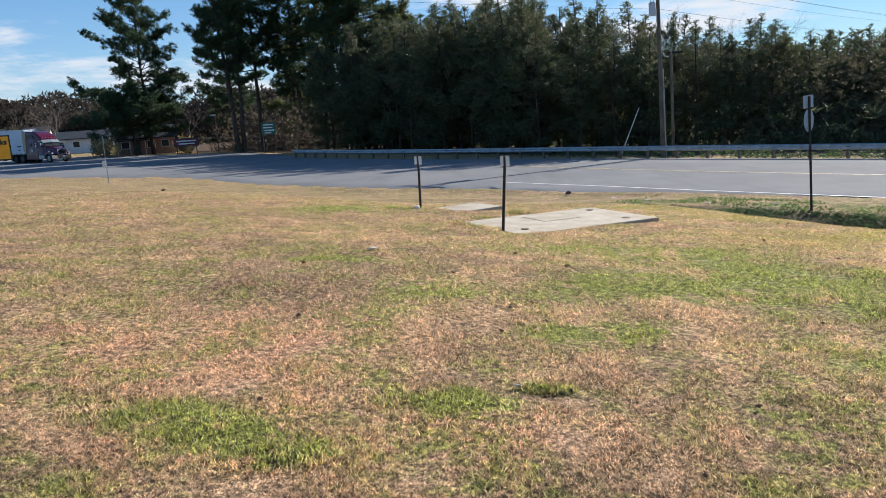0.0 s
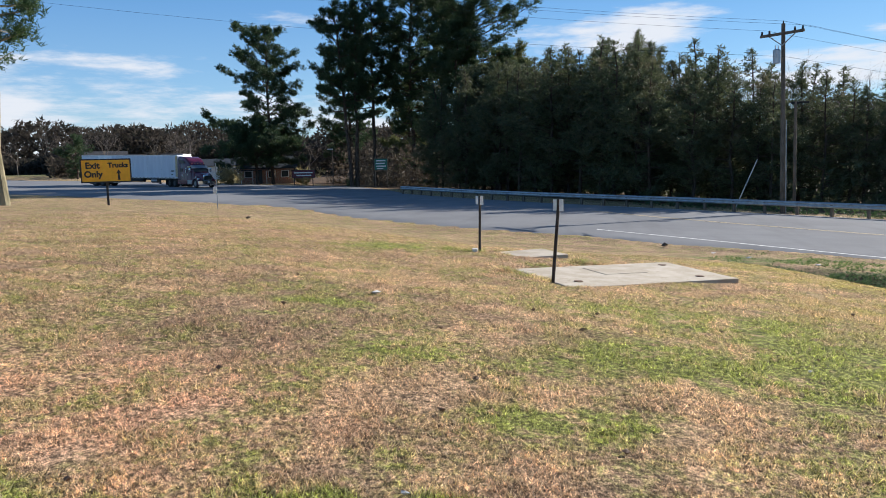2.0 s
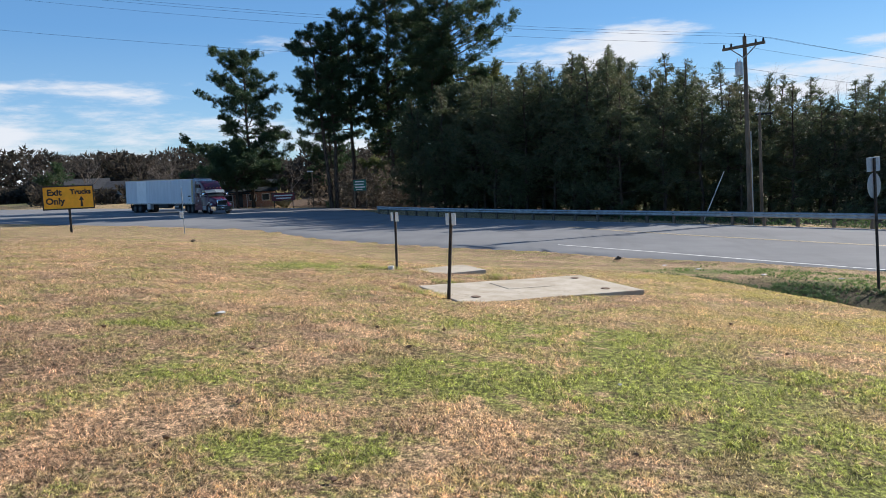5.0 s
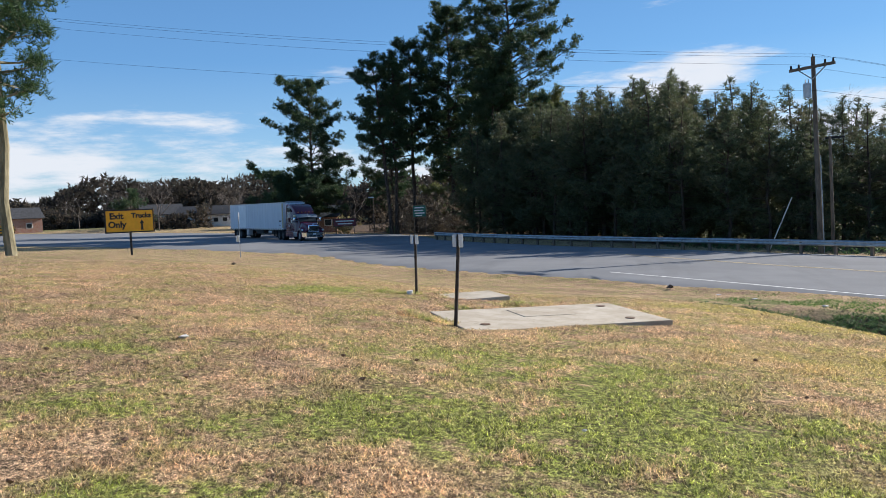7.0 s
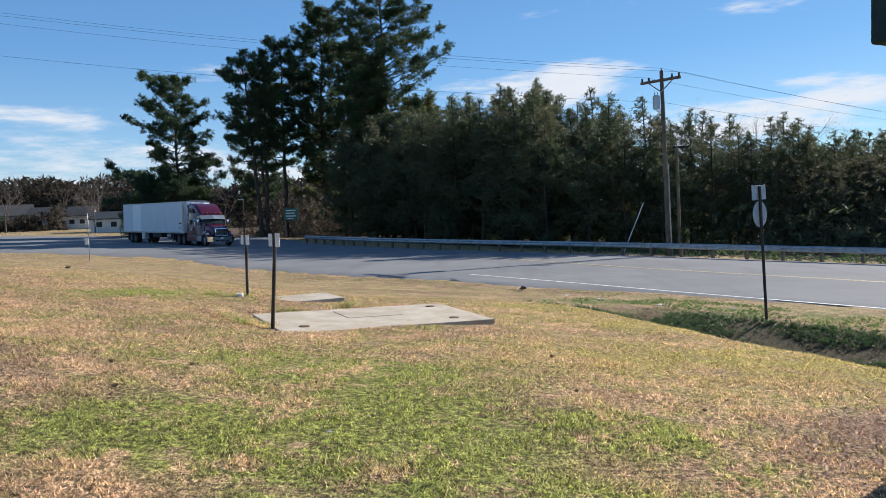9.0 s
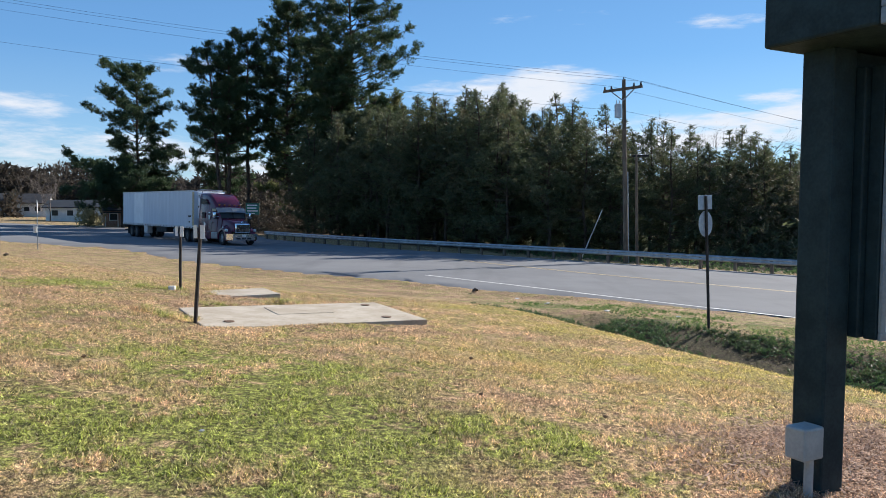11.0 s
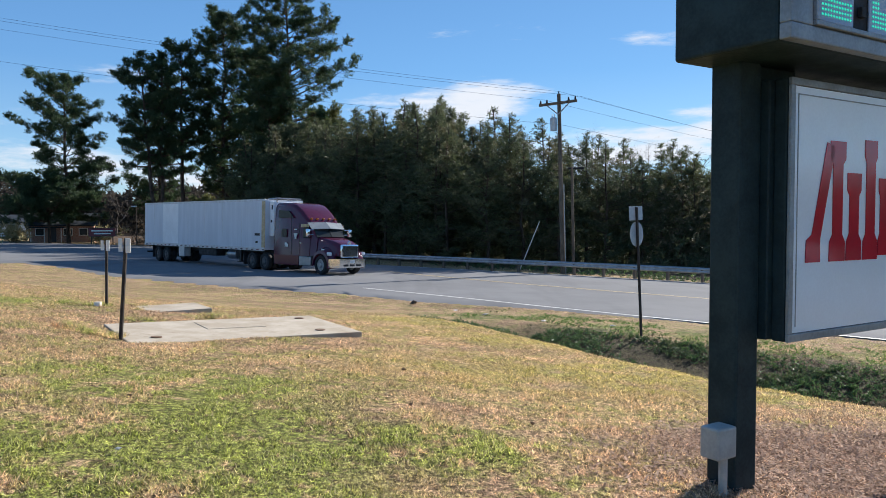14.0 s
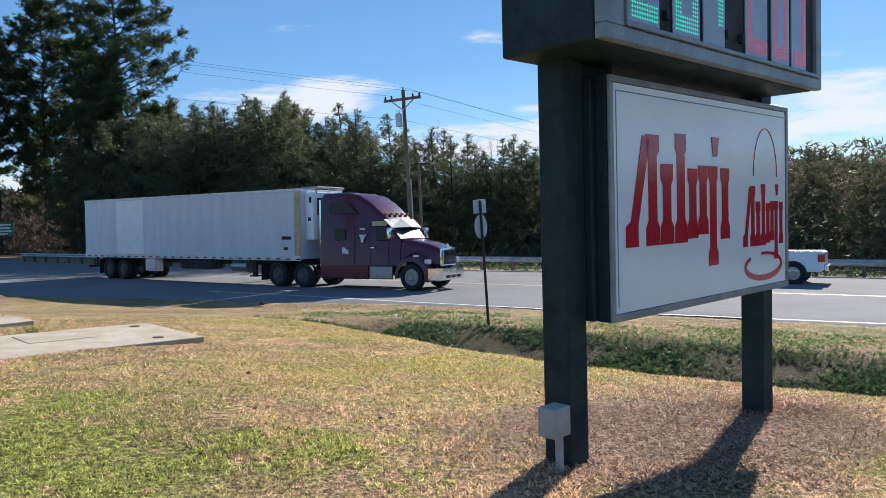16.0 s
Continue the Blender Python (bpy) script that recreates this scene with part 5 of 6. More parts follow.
    for a, c in ((0.087, 0.40), (2.2, 2.284)):
        part("bracket", Mesh().box(a, c, -0.06, 0.04, 2.06, 2.139, 0.004), "post_green", t)
    rim = Mesh()
    for a, c, d, e in ((0.125, 2.41, 0.765, 0.805), (0.125, 2.41, 2.03, 2.065), (0.125, 0.16, 0.805, 2.03), (2.375, 2.41, 0.805, 2.03)):
        rim.box(a, c, -0.222, -0.203, d, e, 0.004)
    part("rim", rim, "panel_frame", box)
    part("face", Mesh().box(0.163, 2.372, -0.213, -0.204, 0.808, 2.027), "panel_white", box, "glossy white panel")
    part("seam", Mesh().box(0.19, 2.35, -0.2155, -0.2135, 1.985, 1.991).box(0.19, 0.196, -0.2155, -0.2135, 0.84, 1.985), "panel_frame", box)
    # the two red emblems as plain strokes
    def stroke(pts, w, mat="panel_red"):
        rings = []
        for i, (ax, az, k) in enumerate(pts):
            p, q = pts[max(i - 1, 0)], pts[min(i + 1, len(pts) - 1)]
            d = Vector((q[0] - p[0], q[1] - p[1])).normalized()
            o = Vector((-d.y, d.x)) * w / 2 * k
            rings.append([(ax - o.x, -0.2175, az - o.y), (ax + o.x, -0.2175, az + o.y), (ax + o.x, -0.2145, az + o.y), (ax - o.x, -0.2145, az - o.y)])
        part("emblem", Mesh().loft(rings), mat, box)
    def mark(ox, oz, sx, sz):
        """A wedge and a row of waisted bars with slab ends, tall and short, one of them dropping into a hook."""
        def place(pts, w):
            stroke([(ox + a * sx, oz + b * sz, k) for a, b, k in pts], w * sx)
        place([(0.06, 0.00, 1.5), (0.06, 0.10, 1.45), (0.085, 0.13, 0.9), (0.21, 0.60, 0.9)], 0.085)
        for a, top, head in ((0.275, 0.62, 1.5), (0.43, 0.46, 1.4), (0.59, 0.64, 1.3)):
            place([(a, 0.0, 1.55), (a, 0.10, 1.5), (a, 0.14, 0.95), (a, top - 0.12, 0.95), (a, top - 0.09, head), (a, top, head)], 0.095)
        for a, lo, top in ((0.73, 0.02, 0.44), (0.86, 0.04, 0.46), (0.99, -0.16, 0.46), (1.15, 0.0, 0.45)):
            place([(a, lo, 1.4), (a, lo + 0.08, 1.35), (a, lo + 0.12, 0.95), (a, top - 0.10, 0.95), (a, top - 0.07, 1.3), (a, top, 1.3)], 0.09)
        place([(1.02, 0.64, 1.2), (1.02, 0.52, 0.6)], 0.085)
    mark(0.27, 1.155, 1.0, 1.0)
    mark(1.68, 1.085, 0.53, 0.66)
    stroke([(2.00 + 0.29 * math.cos(a), 0.945 + 0.085 * math.sin(a), 0.9 - 0.3 * math.sin(a)) for a in np.linspace(2.4, 8.0, 26)], 0.034)
    # a thin arched outline over the small emblem
    stroke([(2.03 + 0.19 * math.cos(a), 1.56 + 0.33 * math.sin(a), 1.0) for a in np.linspace(0, math.pi, 22)], 0.006)
    e = part("junction_box", Mesh().box(-0.285, -0.145, -0.14, -0.03, 0.22, 0.375, 0.012).box(-0.13, -0.085, -0.06, 0.02, 0.24, 0.34), "box_grey", t, "grey electrical junction box")
    part("conduit", Mesh().tube((-0.19, -0.095, -0.4), (-0.19, -0.095, 0.22), 0.022), "box_grey", e)


pylon_sign()


# ---- small litter ----
def flake(x, y, r, mat, name, label, seed, flat=0.35):
    g = np.random.RandomState(seed)
    m = Mesh()
    ring = [(r * g.uniform(0.6, 1.2) * math.cos(a), r * g.uniform(0.4, 0.9) * math.sin(a), r * flat * g.uniform(0, 1)) for a in np.linspace(0, 2 * math.pi, 9)[:-1]]
    m.add(ring + [(0, 0, r * flat * 1.2), (0, 0, -0.01)], [(i, (i + 1) % 8, 8) for i in range(8)] + [((i + 1) % 8, i, 9) for i in range(8)])
    tagged(m.object(name, MAT[mat]), label, name.replace("_", " ")).matrix_basis = pose(x, y, float(ground_z(x, y)) + 0.02)


for i, (x, y, r) in enumerate(((-1.59, 6.55, 0.06), (-0.36, 2.55, 0.025), (1.85, 5.1, 0.02), (6.6, 4.4, 0.03), (5.2, 23.0, 0.09), (6.6, 21.2, 0.10), (4.4, 24.2, 0.08), (8.2, 20.2, 0.08))):
    flake(x, y, r, "litter", "paper_scrap", "crumpled white scrap of litter in the grass", i)
for i in range(30):
    flake(rng.uniform(-3.2, 5.0), 1.6 + 7 * rng.rand() ** 1.6, rng.uniform(0.012, 0.028), "leaf", "dead_leaf", "curled brown dead leaf on the lawn", 50 + i, 0.6)
flake(3.1, 25.9, 0.13, "clay", "dirt_clod", "dark clod of earth at the edge of the asphalt", 31, 0.8)
flake(-9.9, 21.6, 0.08, "clay", "dirt_clod", "small dark anthill in the grass", 32, 0.8)


def mulch_chips():
    r = np.random.RandomState(77)
    k = 16000
    a, q = r.uniform(0, 2 * np.pi, k), np.sqrt(r.rand(k)) * (0.75 + 0.45 * r.rand(k))
    x, y = 6.1 + 1.75 * q * np.cos(a), 5.85 + 1.05 * q * np.sin(a) + 0.35 * q * np.cos(a)
    b = np.stack([x, y, ground_z(x, y) + 0.012 + 0.02 * r.rand(k)], -1)
    d = r.normal(size=(k, 3)) * np.array([1, 1, 0.35])
    d *= (r.uniform(0.006, 0.024, k) / np.linalg.norm(d, axis=1))[:, None]
    w = np.cross(d, np.array([0, 0, 1.0]))
    w *= (r.uniform(0.002, 0.006, k) / (np.linalg.norm(w, axis=1) + 1e-9))[:, None]
    V = np.stack([b - d - w, b + d - w, b + d + w, b - d + w], 1).reshape(-1, 3)
    tagged(raw("mulch", V, np.arange(4 * k).reshape(-1, 4), MAT["chips"]), "reddish-brown wood mulch round the sign posts", "mulch", kind="stuff")


mulch_chips()


# ---- vehicles ----
def add_wheel(parent, x, y, r, w, rim_mat="steel", outer=-1):
    wh = new("wheel")
    wh.parent = parent
    wh.matrix_basis = pose(x, y, r)
    part("tyre", Mesh().wheel(0, 0, 0, r, w), "rubber", wh, smooth=True)
    rim = Mesh().tube((0, -w * 0.36, 0), (0, w * 0.36, 0), r * 0.63, r * 0.63, 24)
    if outer:
        s = outer
        rim.tube((0, s * w * 0.36, 0), (0, s * w * 0.52, 0), r * 0.30, r * 0.22, 14)
        for i in range(8):
            a = i * math.pi / 4
            rim.tube((r * 0.42 * math.cos(a), s * w * 0.36, r * 0.42 * math.sin(a)), (r * 0.42 * math.cos(a), s * w * 0.40, r * 0.42 * math.sin(a)), r * 0.07, r * 0.06, 8)
    part("rim", rim, rim_mat, wh, smooth=True)
    return wh


def section(x, hw, zb, zt, top_in=0.12, r=0.22, n=5):
    """A rounded cross-section of a cab at x."""
    pts = [(x, -hw, zb), (x, hw, zb)]
    htop = hw - top_in
    for s in (1, -1):
        arc = [(htop - r + r * math.cos(a), zt - r + r * math.sin(a)) for a in np.linspace(0.05, math.pi / 2, n)]
        if s == 1:
            pts += [(x, p, q) for p, q in arc]
        else:
            pts += [(x, -p, q) for p, q in reversed(arc)]
    return pts


def tractor():
    """x forward, its origin on the ground under the coupling."""
    t = thing("semi_tractor", "maroon long-nosed sleeper tractor with chrome trim", "truck")
    part("chassis", Mesh().box(-2.0, 6.3, -0.45, -0.30, 0.72, 1.0).box(-2.0, 6.3, 0.30, 0.45, 0.72, 1.0).box(-1.9, 1.2, -0.30, 0.30, 0.8, 0.95).box(-0.5, 0.5, -0.5, 0.5, 1.0, 1.13, 0.03), "chassis", t, "black steel chassis with coupling plate")
    body = [section(1.25, 1.20, 0.95, 3.72), section(1.38, 1.23, 0.95, 3.86), section(2.6, 1.23, 0.95, 3.86), section(3.1, 1.22, 0.95, 3.74), section(3.6, 1.20, 0.95, 3.44), section(4.1, 1.17, 0.95, 3.02), section(4.42, 1.14, 0.95, 2.74), section(4.5, 1.12, 0.95, 2.66)]
    cab = part("cab", Mesh().loft(body), "cab_red", t, "glossy maroon sleeper cab", True)
    lower = [section(4.49, 1.10, 0.95, 2.66, 0.14), section(4.72, 1.07, 0.95, 2.30, 0.12), section(4.98, 1.02, 0.95, 1.97, 0.10, 0.16)]
    part("windscreen_frame", Mesh().loft(lower), "cab_red", cab, smooth=True)
    hood = [section(4.96, 0.98, 1.0, 1.96, 0.10, 0.2), section(5.4, 0.94, 1.0, 1.92, 0.10, 0.22), section(6.0, 0.86, 1.0, 1.80, 0.08, 0.24), section(6.4, 0.78, 1.0, 1.66, 0.06, 0.24), section(6.55, 0.70, 1.0, 1.55, 0.05, 0.2)]
    hd = part("bonnet", Mesh().loft(hood), "cab_red", t, "sloping maroon bonnet", True)
    # wing arches over the steer wheels
    for s in (-1, 1):
        m, n = Mesh(), 15
        ring = []
        for a in np.linspace(-0.25, math.pi + 0.1, n):
            ca, sa = math.cos(a), math.sin(a)
            ring.append([(5.6 + 0.60 * ca, s * 1.22, 0.52 + 0.60 * sa), (5.6 + 0.74 * ca, s * 1.20, 0.52 + 0.78 * sa), (5.6 + 0.74 * ca, s * 0.72, 0.60 + 0.95 * sa), (5.6 + 0.60 * ca, s * 0.72, 0.52 + 0.60 * sa)])
        part("wing", m.loft(ring), "cab_red", hd, smooth=True)
        part("headlamp", Mesh().box(6.22, 6.46, s * 1.12 - 0.16, s * 1.12 + 0.05, 1.02, 1.22, 0.06), "lamp_glass", hd, "clear headlamp", True)
        part("side_skirt", Mesh().box(1.3, 3.65, s * 1.16 - 0.07, s * 1.16 + 0.07, 0.40, 0.98, 0.04), "cab_red", t)
        part("fuel_tank", Mesh().box(3.68, 4.75, s * 1.15 - 0.06, s * 1.15 + 0.06, 0.42, 0.92, 0.04), "steel", t, "bright metal step box")
        part("side_window", Mesh().box(4.02, 4.50, s * 1.145 - 0.035, s * 1.145 + 0.035, 1.92, 2.48, 0.03), "glass", cab)
        part("visor_trim", Mesh().box(3.84, 4.52, s * 1.185 - 0.02, s * 1.185 + 0.02, 2.50, 2.68, 0.01), "trailer_tan", cab, "tan strip above the side window")
        part("sleeper_window", Mesh().box(2.05, 2.55, s * 1.222 - 0.015, s * 1.222 + 0.015, 1.95, 2.40, 0.01), "glass", cab)
        part("sleeper_window", Mesh().prism([(1.75, 3.02), (3.2, 3.02), (2.7, 3.40), (1.75, 3.46)], s * 1.20 - 0.02, s * 1.20 + 0.02), "glass", cab, "dark upper sleeper window")
        part("door_line", Mesh().box(3.72, 3.728, s * 1.208 - 0.009, s * 1.208 + 0.009, 1.0, 2.7).box(3.0, 3.006, s * 1.226 - 0.009, s * 1.226 + 0.009, 1.0, 3.2), "chassis", cab)
        part("door_handle", Mesh().box(3.78, 3.95, s * 1.21 - 0.03, s * 1.21 + 0.03, 1.62, 1.67, 0.01), "chrome", cab)
        mr = part("mirror", Mesh().box(4.72, 4.86, s * 1.42 - 0.12, s * 1.42 + 0.12, 1.98, 2.42, 0.05), "chrome", cab, "chrome wing mirror", True)
        for z in (2.1, 2.36):
            part("mirror_arm", Mesh().tube((4.78, s * 1.05, z), (4.78, s * 1.32, z), 0.02), "chrome", mr)
    part("grille_surround", Mesh().box(6.5, 6.60, -0.60, 0.60, 0.92, 1.62, 0.05), "chrome", hd, "chrome grille surround", True)
    part("grille", Mesh().box(6.601, 6.615, -0.50, 0.50, 0.98, 1.54, 0.004), "chassis", hd)
    for y in np.linspace(-0.48, 0.48, 15):
        part("grille_bar", Mesh().box(6.618, 6.632, y - 0.009, y + 0.009, 0.98, 1.54), "chrome", hd)
    part("badge", Mesh().tube((6.50, 0, 1.69), (6.56, 0, 1.68), 0.11, 0.09, 14), "chrome", hd)
    bp = part("bumper", Mesh().loft([[(6.35, -1.22, 0.42), (6.48, -1.22, 0.42), (6.48, -1.22, 0.86), (6.35, -1.22, 0.86)], [(6.60, -0.85, 0.40), (6.80, -0.85, 0.40), (6.80, -0.85, 0.86), (6.60, -0.85, 0.86)],
                                      [(6.60, 0.85, 0.40), (6.80, 0.85, 0.40), (6.80, 0.85, 0.86), (6.60, 0.85, 0.86)], [(6.35, 1.22, 0.42), (6.48, 1.22, 0.42), (6.48, 1.22, 0.86), (6.35, 1.22, 0.86)]]), "chrome", t, "polished chrome bumper")
    for y in (-0.42, 0.0, 0.42):
        part("bumper_slot", Mesh().box(6.802, 6.812, y - 0.16, y + 0.16, 0.47, 0.58, 0.004), "chassis", bp)
    part("number_plate", Mesh().box(6.803, 6.812, -0.16, 0.16, 0.65, 0.80, 0.003), "white_plate", bp)
    # windscreen halves and the sun visor over them
    for s in (-1, 1):
        part("windscreen", Mesh().add([(4.53, s * 0.02, 2.64), (4.52, s * 0.93, 2.60), (4.99, s * 0.92, 1.99), (5.03, s * 0.02, 2.01), (4.50, s * 0.02, 2.60), (4.49, s * 0.93, 2.56), (4.96, s * 0.92, 1.95), (5.00, s * 0.02, 1.97)],
                                      [(0, 1, 2, 3), (4, 7, 6, 5), (0, 4, 5, 1), (1, 5, 6, 2), (2, 6, 7, 3), (3, 7, 4, 0)]), "glass", cab, "dark windscreen")
        part("sun_visor", Mesh().add([(4.44, s * 0.01, 2.80), (4.36, s * 1.14, 2.76), (4.72, s * 1.12, 2.42), (4.90, s * 0.01, 2.46), (4.43, s * 0.01, 2.77), (4.35, s * 1.14, 2.73), (4.71, s * 1.12, 2.39), (4.89, s * 0.01, 2.43)],
                                     [(0, 1, 2, 3), (4, 7, 6, 5), (0, 4, 5, 1), (1, 5, 6, 2), (2, 6, 7, 3), (3, 7, 4, 0)]), "visor", cab, "bright steel sun visor")
    for y in (-0.8, -0.4, 0.0, 0.4, 0.8):
        part("roof_lamp", Mesh().box(4.18, 4.30, y - 0.06, y + 0.06, 2.93, 3.02, 0.02), "amber", cab, "amber roof marker lamp")
    for x, z, w, h in ((3.28, 2.36, 0.26, 0.05), (3.24, 2.10, 0.34, 0.06), (3.30, 1.98, 0.20, 0.12), (3.33, 1.86, 0.12, 0.12)):
        part("decal", Mesh().box(x, x + w, -1.245, -1.225, z, z + h), "white_plate", cab, "small white emblem on the door")
    part("decal", Mesh().prism([(2.40, 1.42), (2.72, 1.40), (2.70, 1.55), (2.50, 1.66), (2.40, 1.64)], -1.245, -1.226), "white_plate", cab, "pale patch on the sleeper side")
    part("decal", Mesh().box(5.72, 5.95, -1.225, -1.205, 1.30, 1.37), "white_plate", hd)
    part("exhaust", Mesh().tube((1.10, -0.9, 0.9), (1.10, -0.9, 3.6), 0.07, 0.07, 12), "chrome", t, smooth=True)
    part("exhaust", Mesh().tube((1.10, 0.9, 0.9), (1.10, 0.9, 3.6), 0.07, 0.07, 12), "chrome", t, smooth=True)
    for s in (-1, 1):
        part("mudflap", Mesh().box(-1.90, -1.88, s * 0.92 - 0.3, s * 0.92 + 0.3, 0.25, 0.95), "rubber", t)
    wheels = [add_wheel(t, 5.6, s * 1.05, 0.515, 0.30, "steel", s) for s in (-1, 1)]
    for x in (-1.0, 0.33):
        for s in (-1, 1):
            wheels += [add_wheel(t, x, s * 1.08, 0.505, 0.27, "dark_rim", s), add_wheel(t, x, s * 0.76, 0.505, 0.27, "dark_rim", 0)]
    return t, wheels


def trailer():
    """x forward, its origin on the ground under the front wall's middle."""
    t = thing("semi_trailer", "long white box trailer with a refrigeration unit", "trailer")
    L, H, B = 16.15, 4.10, 1.16
    body = part("body", Mesh().box(-L, 0, -1.28, 1.28, B, H - 0.03, 0.02), "trailer", t)
    for s in (-1, 1):
        part("top_rail", Mesh().box(-L, 0, s * 1.285 - 0.02, s * 1.285 + 0.02, H - 0.12, H, 0.008), "trailer_alu", body)
        rail = part("bottom_rail", Mesh().box(-L, 0, s * 1.285 - 0.022, s * 1.285 + 0.022, B - 0.06, B + 0.13, 0.008), "trailer_alu", body)
        for i in range(27):
            x = -L + 0.3 + i * 0.6
            part("reflector", Mesh().box(x, x + 0.24, s * 1.309 - 0.003, s * 1.309 + 0.003, B - 0.02, B + 0.035), "reflector" if i % 2 else "chassis", rail)
        part("side_panel", Mesh().box(-13.2, -10.9, s * 1.284 - 0.006, s * 1.284 + 0.006, B + 0.14, H - 0.13), "trailer_pale", body, "newer whiter side panel")
        for x in (-14.6, -9.5, -7.2, -4.9, -2.6):
            part("panel_seam", Mesh().box(x, x + 0.02, s * 1.282 - 0.004, s * 1.282 + 0.004, B + 0.14, H - 0.13), "trailer_alu", body)
        part("corner_post", Mesh().box(-0.34, 0.005, s * 1.284 - 0.012, s * 1.284 + 0.012, B + 0.14, H - 0.13), "trailer_tan", body, "tan front corner strip")
        part("lettering", Mesh().box(-1.1, -0.55, s * 1.287 - 0.004, s * 1.287 + 0.004, 1.98, 2.12).box(-1.0, -0.75, s * 1.287 - 0.004, s * 1.287 + 0.004, 1.55, 1.66), "chassis", body)
        part("landing_leg", Mesh().box(-3.25, -3.05, s * 0.95 - 0.07, s * 0.95 + 0.07, 0.42, B - 0.06).box(-3.35, -2.95, s * 0.95 - 0.15, s * 0.95 + 0.15, 0.36, 0.42), "chassis", t)
    ref = part("refrigeration_unit", Mesh().box(0.006, 0.50, -1.02, 1.02, 1.95, 3.95, 0.08), "trailer_pale", t, "white refrigeration unit on the front wall", True)
    part("grille", Mesh().box(0.502, 0.515, -0.8, 0.8, 3.0, 3.7, 0.004), "chassis", ref)
    part("latch", Mesh().box(0.2, 0.36, -1.035, -1.018, 2.75, 2.90, 0.005).box(0.28, 0.40, -1.035, -1.018, 3.50, 3.75, 0.005), "chassis", ref)
    part("roof_fairing", Mesh().tube((-0.4, -0.8, H + 0.02), (0.5, -0.8, H + 0.04), 0.05).tube((-0.4, 0.8, H + 0.02), (0.5, 0.8, H + 0.04), 0.05).tube((0.5, -0.8, H + 0.04), (0.5, 0.8, H + 0.04), 0.05).tube((0.45, -0.8, 3.85), (0.5, -0.8, H + 0.04), 0.04), "steel", t)
    part("underframe", Mesh().box(-L + 0.4, -0.6, -0.55, -0.42, B - 0.30, B - 0.061).box(-L + 0.4, -0.6, 0.42, 0.55, B - 0.30, B - 0.061).box(-14.8, -11.3, -0.6, 0.6, 0.60, B - 0.31), "chassis", t)
    part("toolbox", Mesh().box(-10.9, -10.1, -1.22, -0.75, 0.45, B - 0.062, 0.03), "trailer_alu", t, "pale metal toolbox under the floor")
    part("pallet_box", Mesh().box(-8.2, -5.9, -1.15, -0.45, 0.62, B - 0.062, 0.08), "chassis", t)
    part("fuel_tank", Mesh().tube((-4.6, -0.8, 0.80), (-3.6, -0.8, 0.80), 0.30, 0.30, 18), "steel", t, smooth=True)
    part("rear_guard", Mesh().box(-L, -L + 0.1, -1.1, 1.1, 0.55, 0.66).box(-L + 0.02, -L + 0.1, -0.7, -0.6, 0.66, B - 0.02).box(-L + 0.02, -L + 0.1, 0.6, 0.7, 0.66, B - 0.02), "chassis", t)
    for s in (-1, 1):
        part("mudflap", Mesh().box(-14.95, -14.93, s * 0.92 - 0.3, s * 0.92 + 0.3, 0.25, 1.0), "rubber", t)
    wheels = []
    for x in (-14.1, -12.85):
        for s in (-1, 1):
            wheels += [add_wheel(t, x, s * 1.08, 0.505, 0.27, "dark_rim", s), add_wheel(t, x, s * 0.76, 0.505, 0.27, "dark_rim", 0)]
    return t, wheels


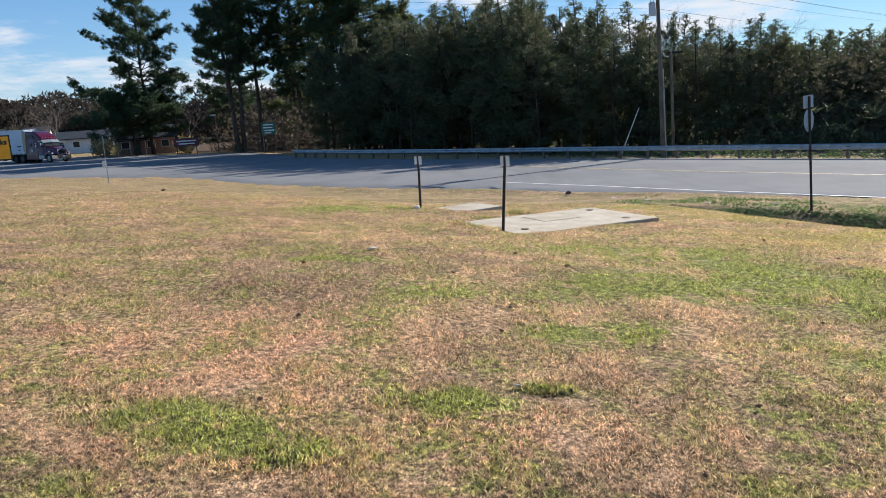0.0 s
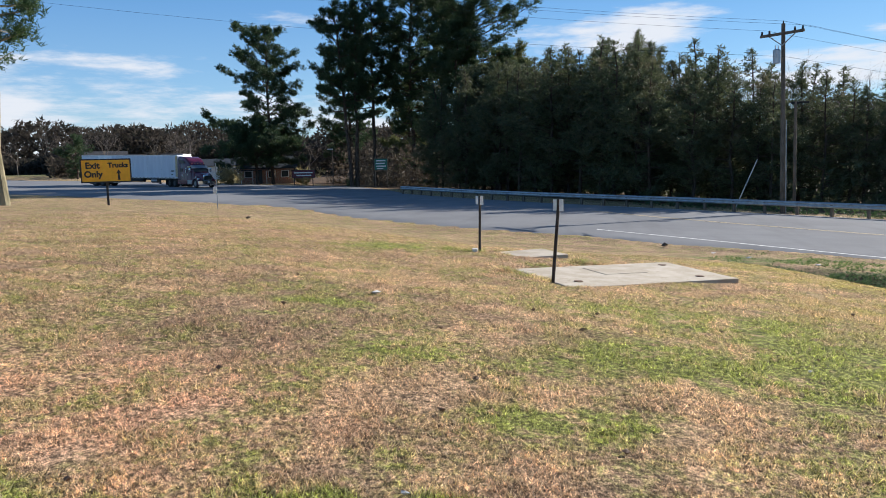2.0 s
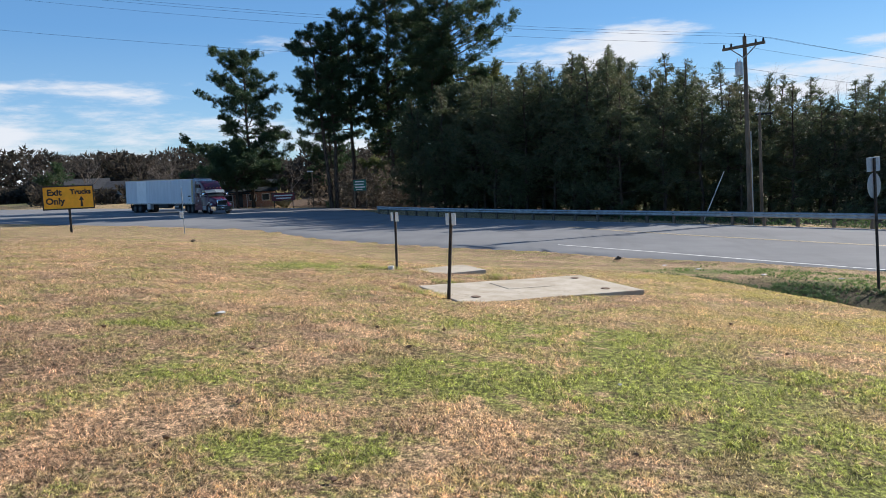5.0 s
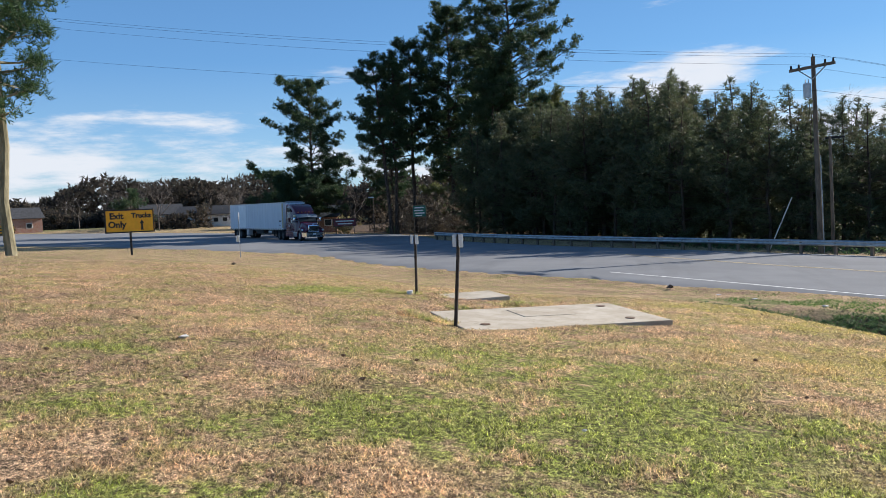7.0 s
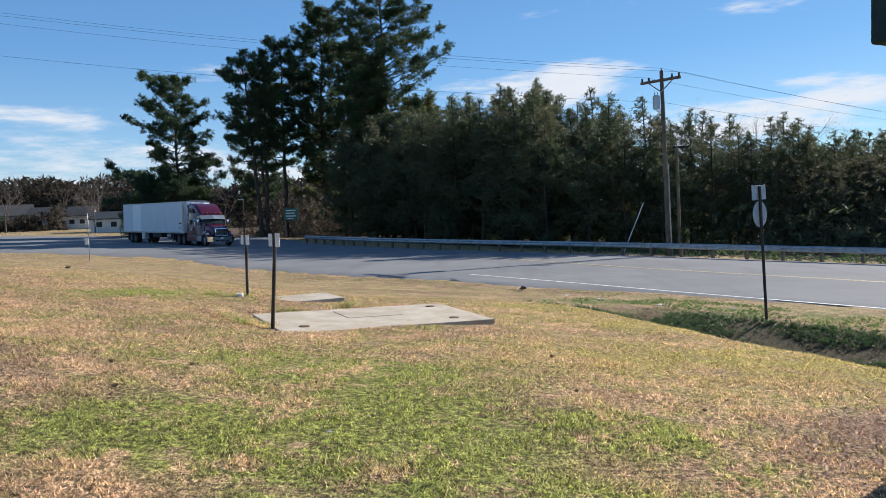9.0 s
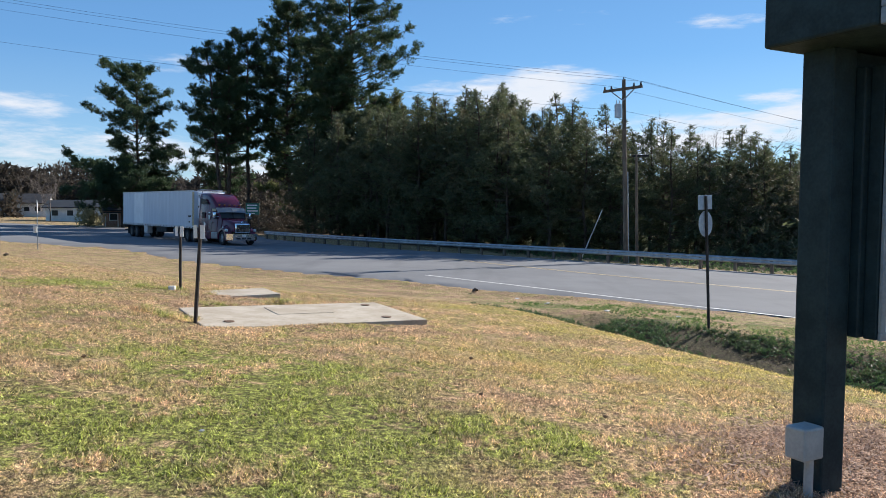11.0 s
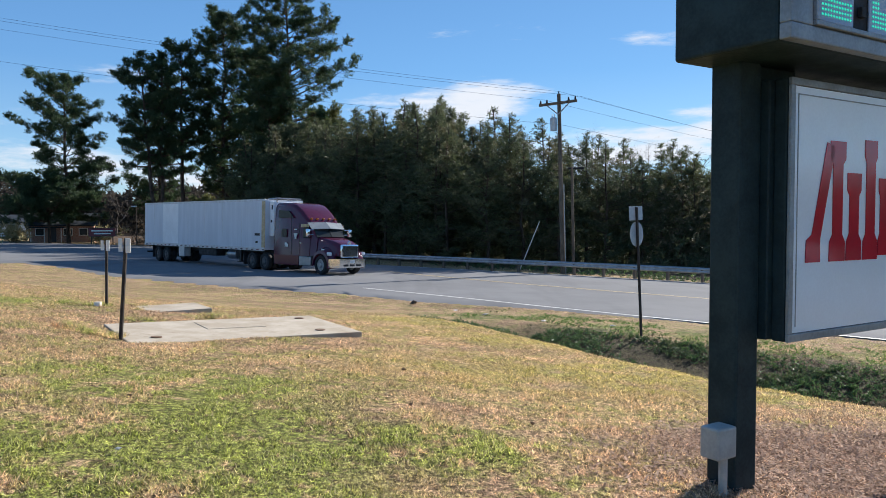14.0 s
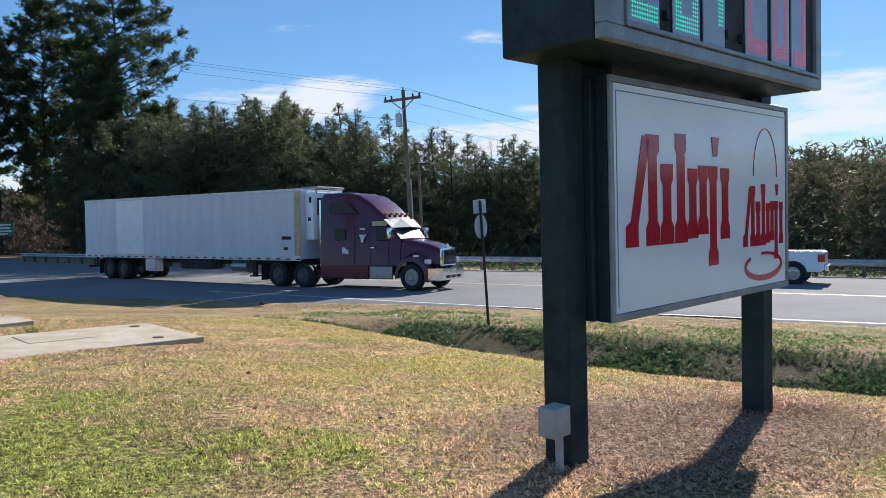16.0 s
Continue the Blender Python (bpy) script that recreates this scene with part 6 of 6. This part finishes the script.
def pickup_truck():
    """x forward, its origin on the ground under the middle."""
    t = thing("pickup_truck", "white crew-cab pickup with dark windows", "pickup truck")
    low = [section(-2.95, 0.92, 0.62, 1.25, 0.03, 0.06), section(-2.85, 0.98, 0.50, 1.28, 0.03, 0.06), section(1.2, 1.0, 0.45, 1.28, 0.04, 0.08), section(2.5, 0.98, 0.45, 1.24, 0.08, 0.16), section(2.85, 0.92, 0.50, 1.12, 0.1, 0.2), section(2.95, 0.86, 0.6, 1.0, 0.1, 0.16)]
    body = part("body", Mesh().loft(low), "pickup", t, smooth=True)
    cabin = [section(-1.05, 0.93, 1.26, 1.86, 0.16, 0.1), section(-0.9, 0.94, 1.26, 1.93, 0.18, 0.12), section(0.6, 0.94, 1.26, 1.92, 0.18, 0.12), section(0.95, 0.92, 1.26, 1.80, 0.18, 0.12), section(1.6, 0.88, 1.26, 1.34, 0.12, 0.05)]
    cb = part("cabin", Mesh().loft(cabin), "pickup", t, smooth=True)
    for s in (-1, 1):
        part("side_window", Mesh().prism([(-0.78, 1.36), (0.02, 1.36), (0.02, 1.80), (-0.70, 1.80)], s * 0.865 - 0.03, s * 0.865 + 0.03), "glass", cb)
        part("side_window", Mesh().prism([(0.12, 1.36), (1.10, 1.36), (0.70, 1.78), (0.12, 1.80)], s * 0.865 - 0.03, s * 0.865 + 0.03), "glass", cb)
        part("door_handle", Mesh().box(-0.55, -0.35, s * 1.0 - 0.02, s * 1.0 + 0.02, 1.10, 1.14, 0.006), "chassis", body)
        part("tail_lamp", Mesh().box(-2.965, -2.72, s * 0.93 - 0.06, s * 0.93 + 0.06, 0.88, 1.18, 0.02), "tail", body, "red tail lamp")
        part("mirror", Mesh().box(0.98, 1.14, s * 1.10 - 0.10, s * 1.10 + 0.10, 1.30, 1.50, 0.04), "chassis", cb)
        for x in (-1.85, 1.85):
            part("wheel_arch", Mesh().wheel(x, s * 0.985, 0.42, 0.50, 0.06, 0.84), "chassis", body)
    part("bumper", Mesh().box(-3.12, -2.96, -0.95, 0.95, 0.52, 0.74, 0.03), "chrome", body, "chrome rear bumper")
    part("bumper", Mesh().box(2.90, 3.05, -0.9, 0.9, 0.48, 0.72, 0.03), "chrome", body)
    part("load_bed", Mesh().box(-2.84, -1.1, -0.86, 0.86, 1.262, 1.30, 0.006), "chassis", body)
    return t, [add_wheel(t, x, s * 0.88, 0.42, 0.28, "steel", s) for x in (-1.85, 1.85) for s in (-1, 1)]


TRACTOR, tractor_wheels = tractor()
TRAILER, trailer_wheels = trailer()
PICKUP, pickup_wheels = pickup_truck()

# seconds, x and y of the trailer's front wall, headings of trailer and tractor in degrees
TRUCK_WAY = [(0.0, -55.0, 92.6, -3, -27), (1.5, -51.3, 90.4, -8, -31), (2.9, -48.6, 88.6, -17, -35), (4.2, -44.6, 86.6, -25, -38), (5.2, -41.0, 83.0, -32, -43), (6.3, -36.9, 78.8, -37.7, -45), (7.0, -34.3, 76.2, -39.6, -45),
             (8.0, -30.8, 73.0, -41.4, -45), (9.0, -27.1, 69.9, -42.8, -46.5), (10.1, -22.4, 64.7, -44.6, -47), (11.3, -17.0, 58.9, -45.8, -47), (12.5, -11.6, 53.3, -46.2, -47), (14.0, -4.7, 45.6, -46.7, -45.5), (14.5, -2.2, 42.4, -46.9, -45), (15.2, 1.4, 38.4, -47.3, -43.5),
             (16.0, 5.6, 33.7, -47.9, -42)]


def on_road(x, y, turn, lift=0.0):
    """Stand a vehicle on the sloping road with its heading."""
    c, s = math.cos(radians(turn)), math.sin(radians(turn))
    up = Vector((0.02, 0.018, 1)).normalized()
    fx = Vector((c, s, -(0.02 * c + 0.018 * s))).normalized()
    fy = up.cross(fx)
    m = Matrix((fx, fy, up)).transposed().to_4x4()
    m.translation = (x, y, float(road_z(x, y)) + lift)
    return m


def rolling(wheels, stations, r):
    """Spin each wheel with the way travelled; stations: seconds and metres."""
    ts, ds = [a for a, _ in stations], [b for _, b in stations]
    steps, q = [], 0.0
    while q <= ds[-1]:
        steps.append(q)
        q += r * radians(70)
    times = [ts[0]] + [float(np.interp(d, ds, ts)) for d in steps[1:]] + [ts[-1]]
    dist = [0.0] + steps[1:] + [ds[-1]]
    keyed = [(times[0], dist[0])]
    for t, d in zip(times[1:], dist[1:]):
        if t - keyed[-1][0] > 0.02:
            keyed.append((t, d))
    if keyed[-1][0] < 16.0 - 0.02:
        keyed.append((16.0, keyed[-1][1]))
    for w in wheels:
        base = w.matrix_basis.translation.copy()
        walk(w, [(t, Matrix.Translation(base) @ Matrix.Rotation(d / r, 4, "Y")) for t, d in keyed])


def motions():
    rows, rows2, way, last, total = [], [], [], None, 0.0
    for t, x, y, a, b in TRUCK_WAY:
        rows.append((t, on_road(x, y, a)))
        kx, ky = x - 0.5 * math.cos(radians(a)), y - 0.5 * math.sin(radians(a))
        rows2.append((t, on_road(kx, ky, b)))
        if last:
            total += math.hypot(kx - last[0], ky - last[1])
        last = (kx, ky)
        way.append((t, total))
    walk(TRAILER, rows)
    walk(TRACTOR, rows2)
    rolling(tractor_wheels, way, 0.51)
    rolling(trailer_wheels, way, 0.51)
    # the pickup comes along the far lane at a steady speed
    walk(PICKUP, [(t, on_road(22.8 + 0.714 * 18.4 * (16.0 - t), 28.9 - 0.700 * 18.4 * (16.0 - t), 135.6)) for t in (0.0, 8.0, 15.0, 15.5, 16.0)])
    for w in pickup_wheels:
        base = w.matrix_basis.translation.copy()
        spin = [(0.0, 0.0)] + [(14.5 + i / 30, 18.4 * i / 30) for i in range(46)]
        walk(w, [(t, Matrix.Translation(base) @ Matrix.Rotation(d / 0.42, 4, "Y")) for t, d in spin])


motions()
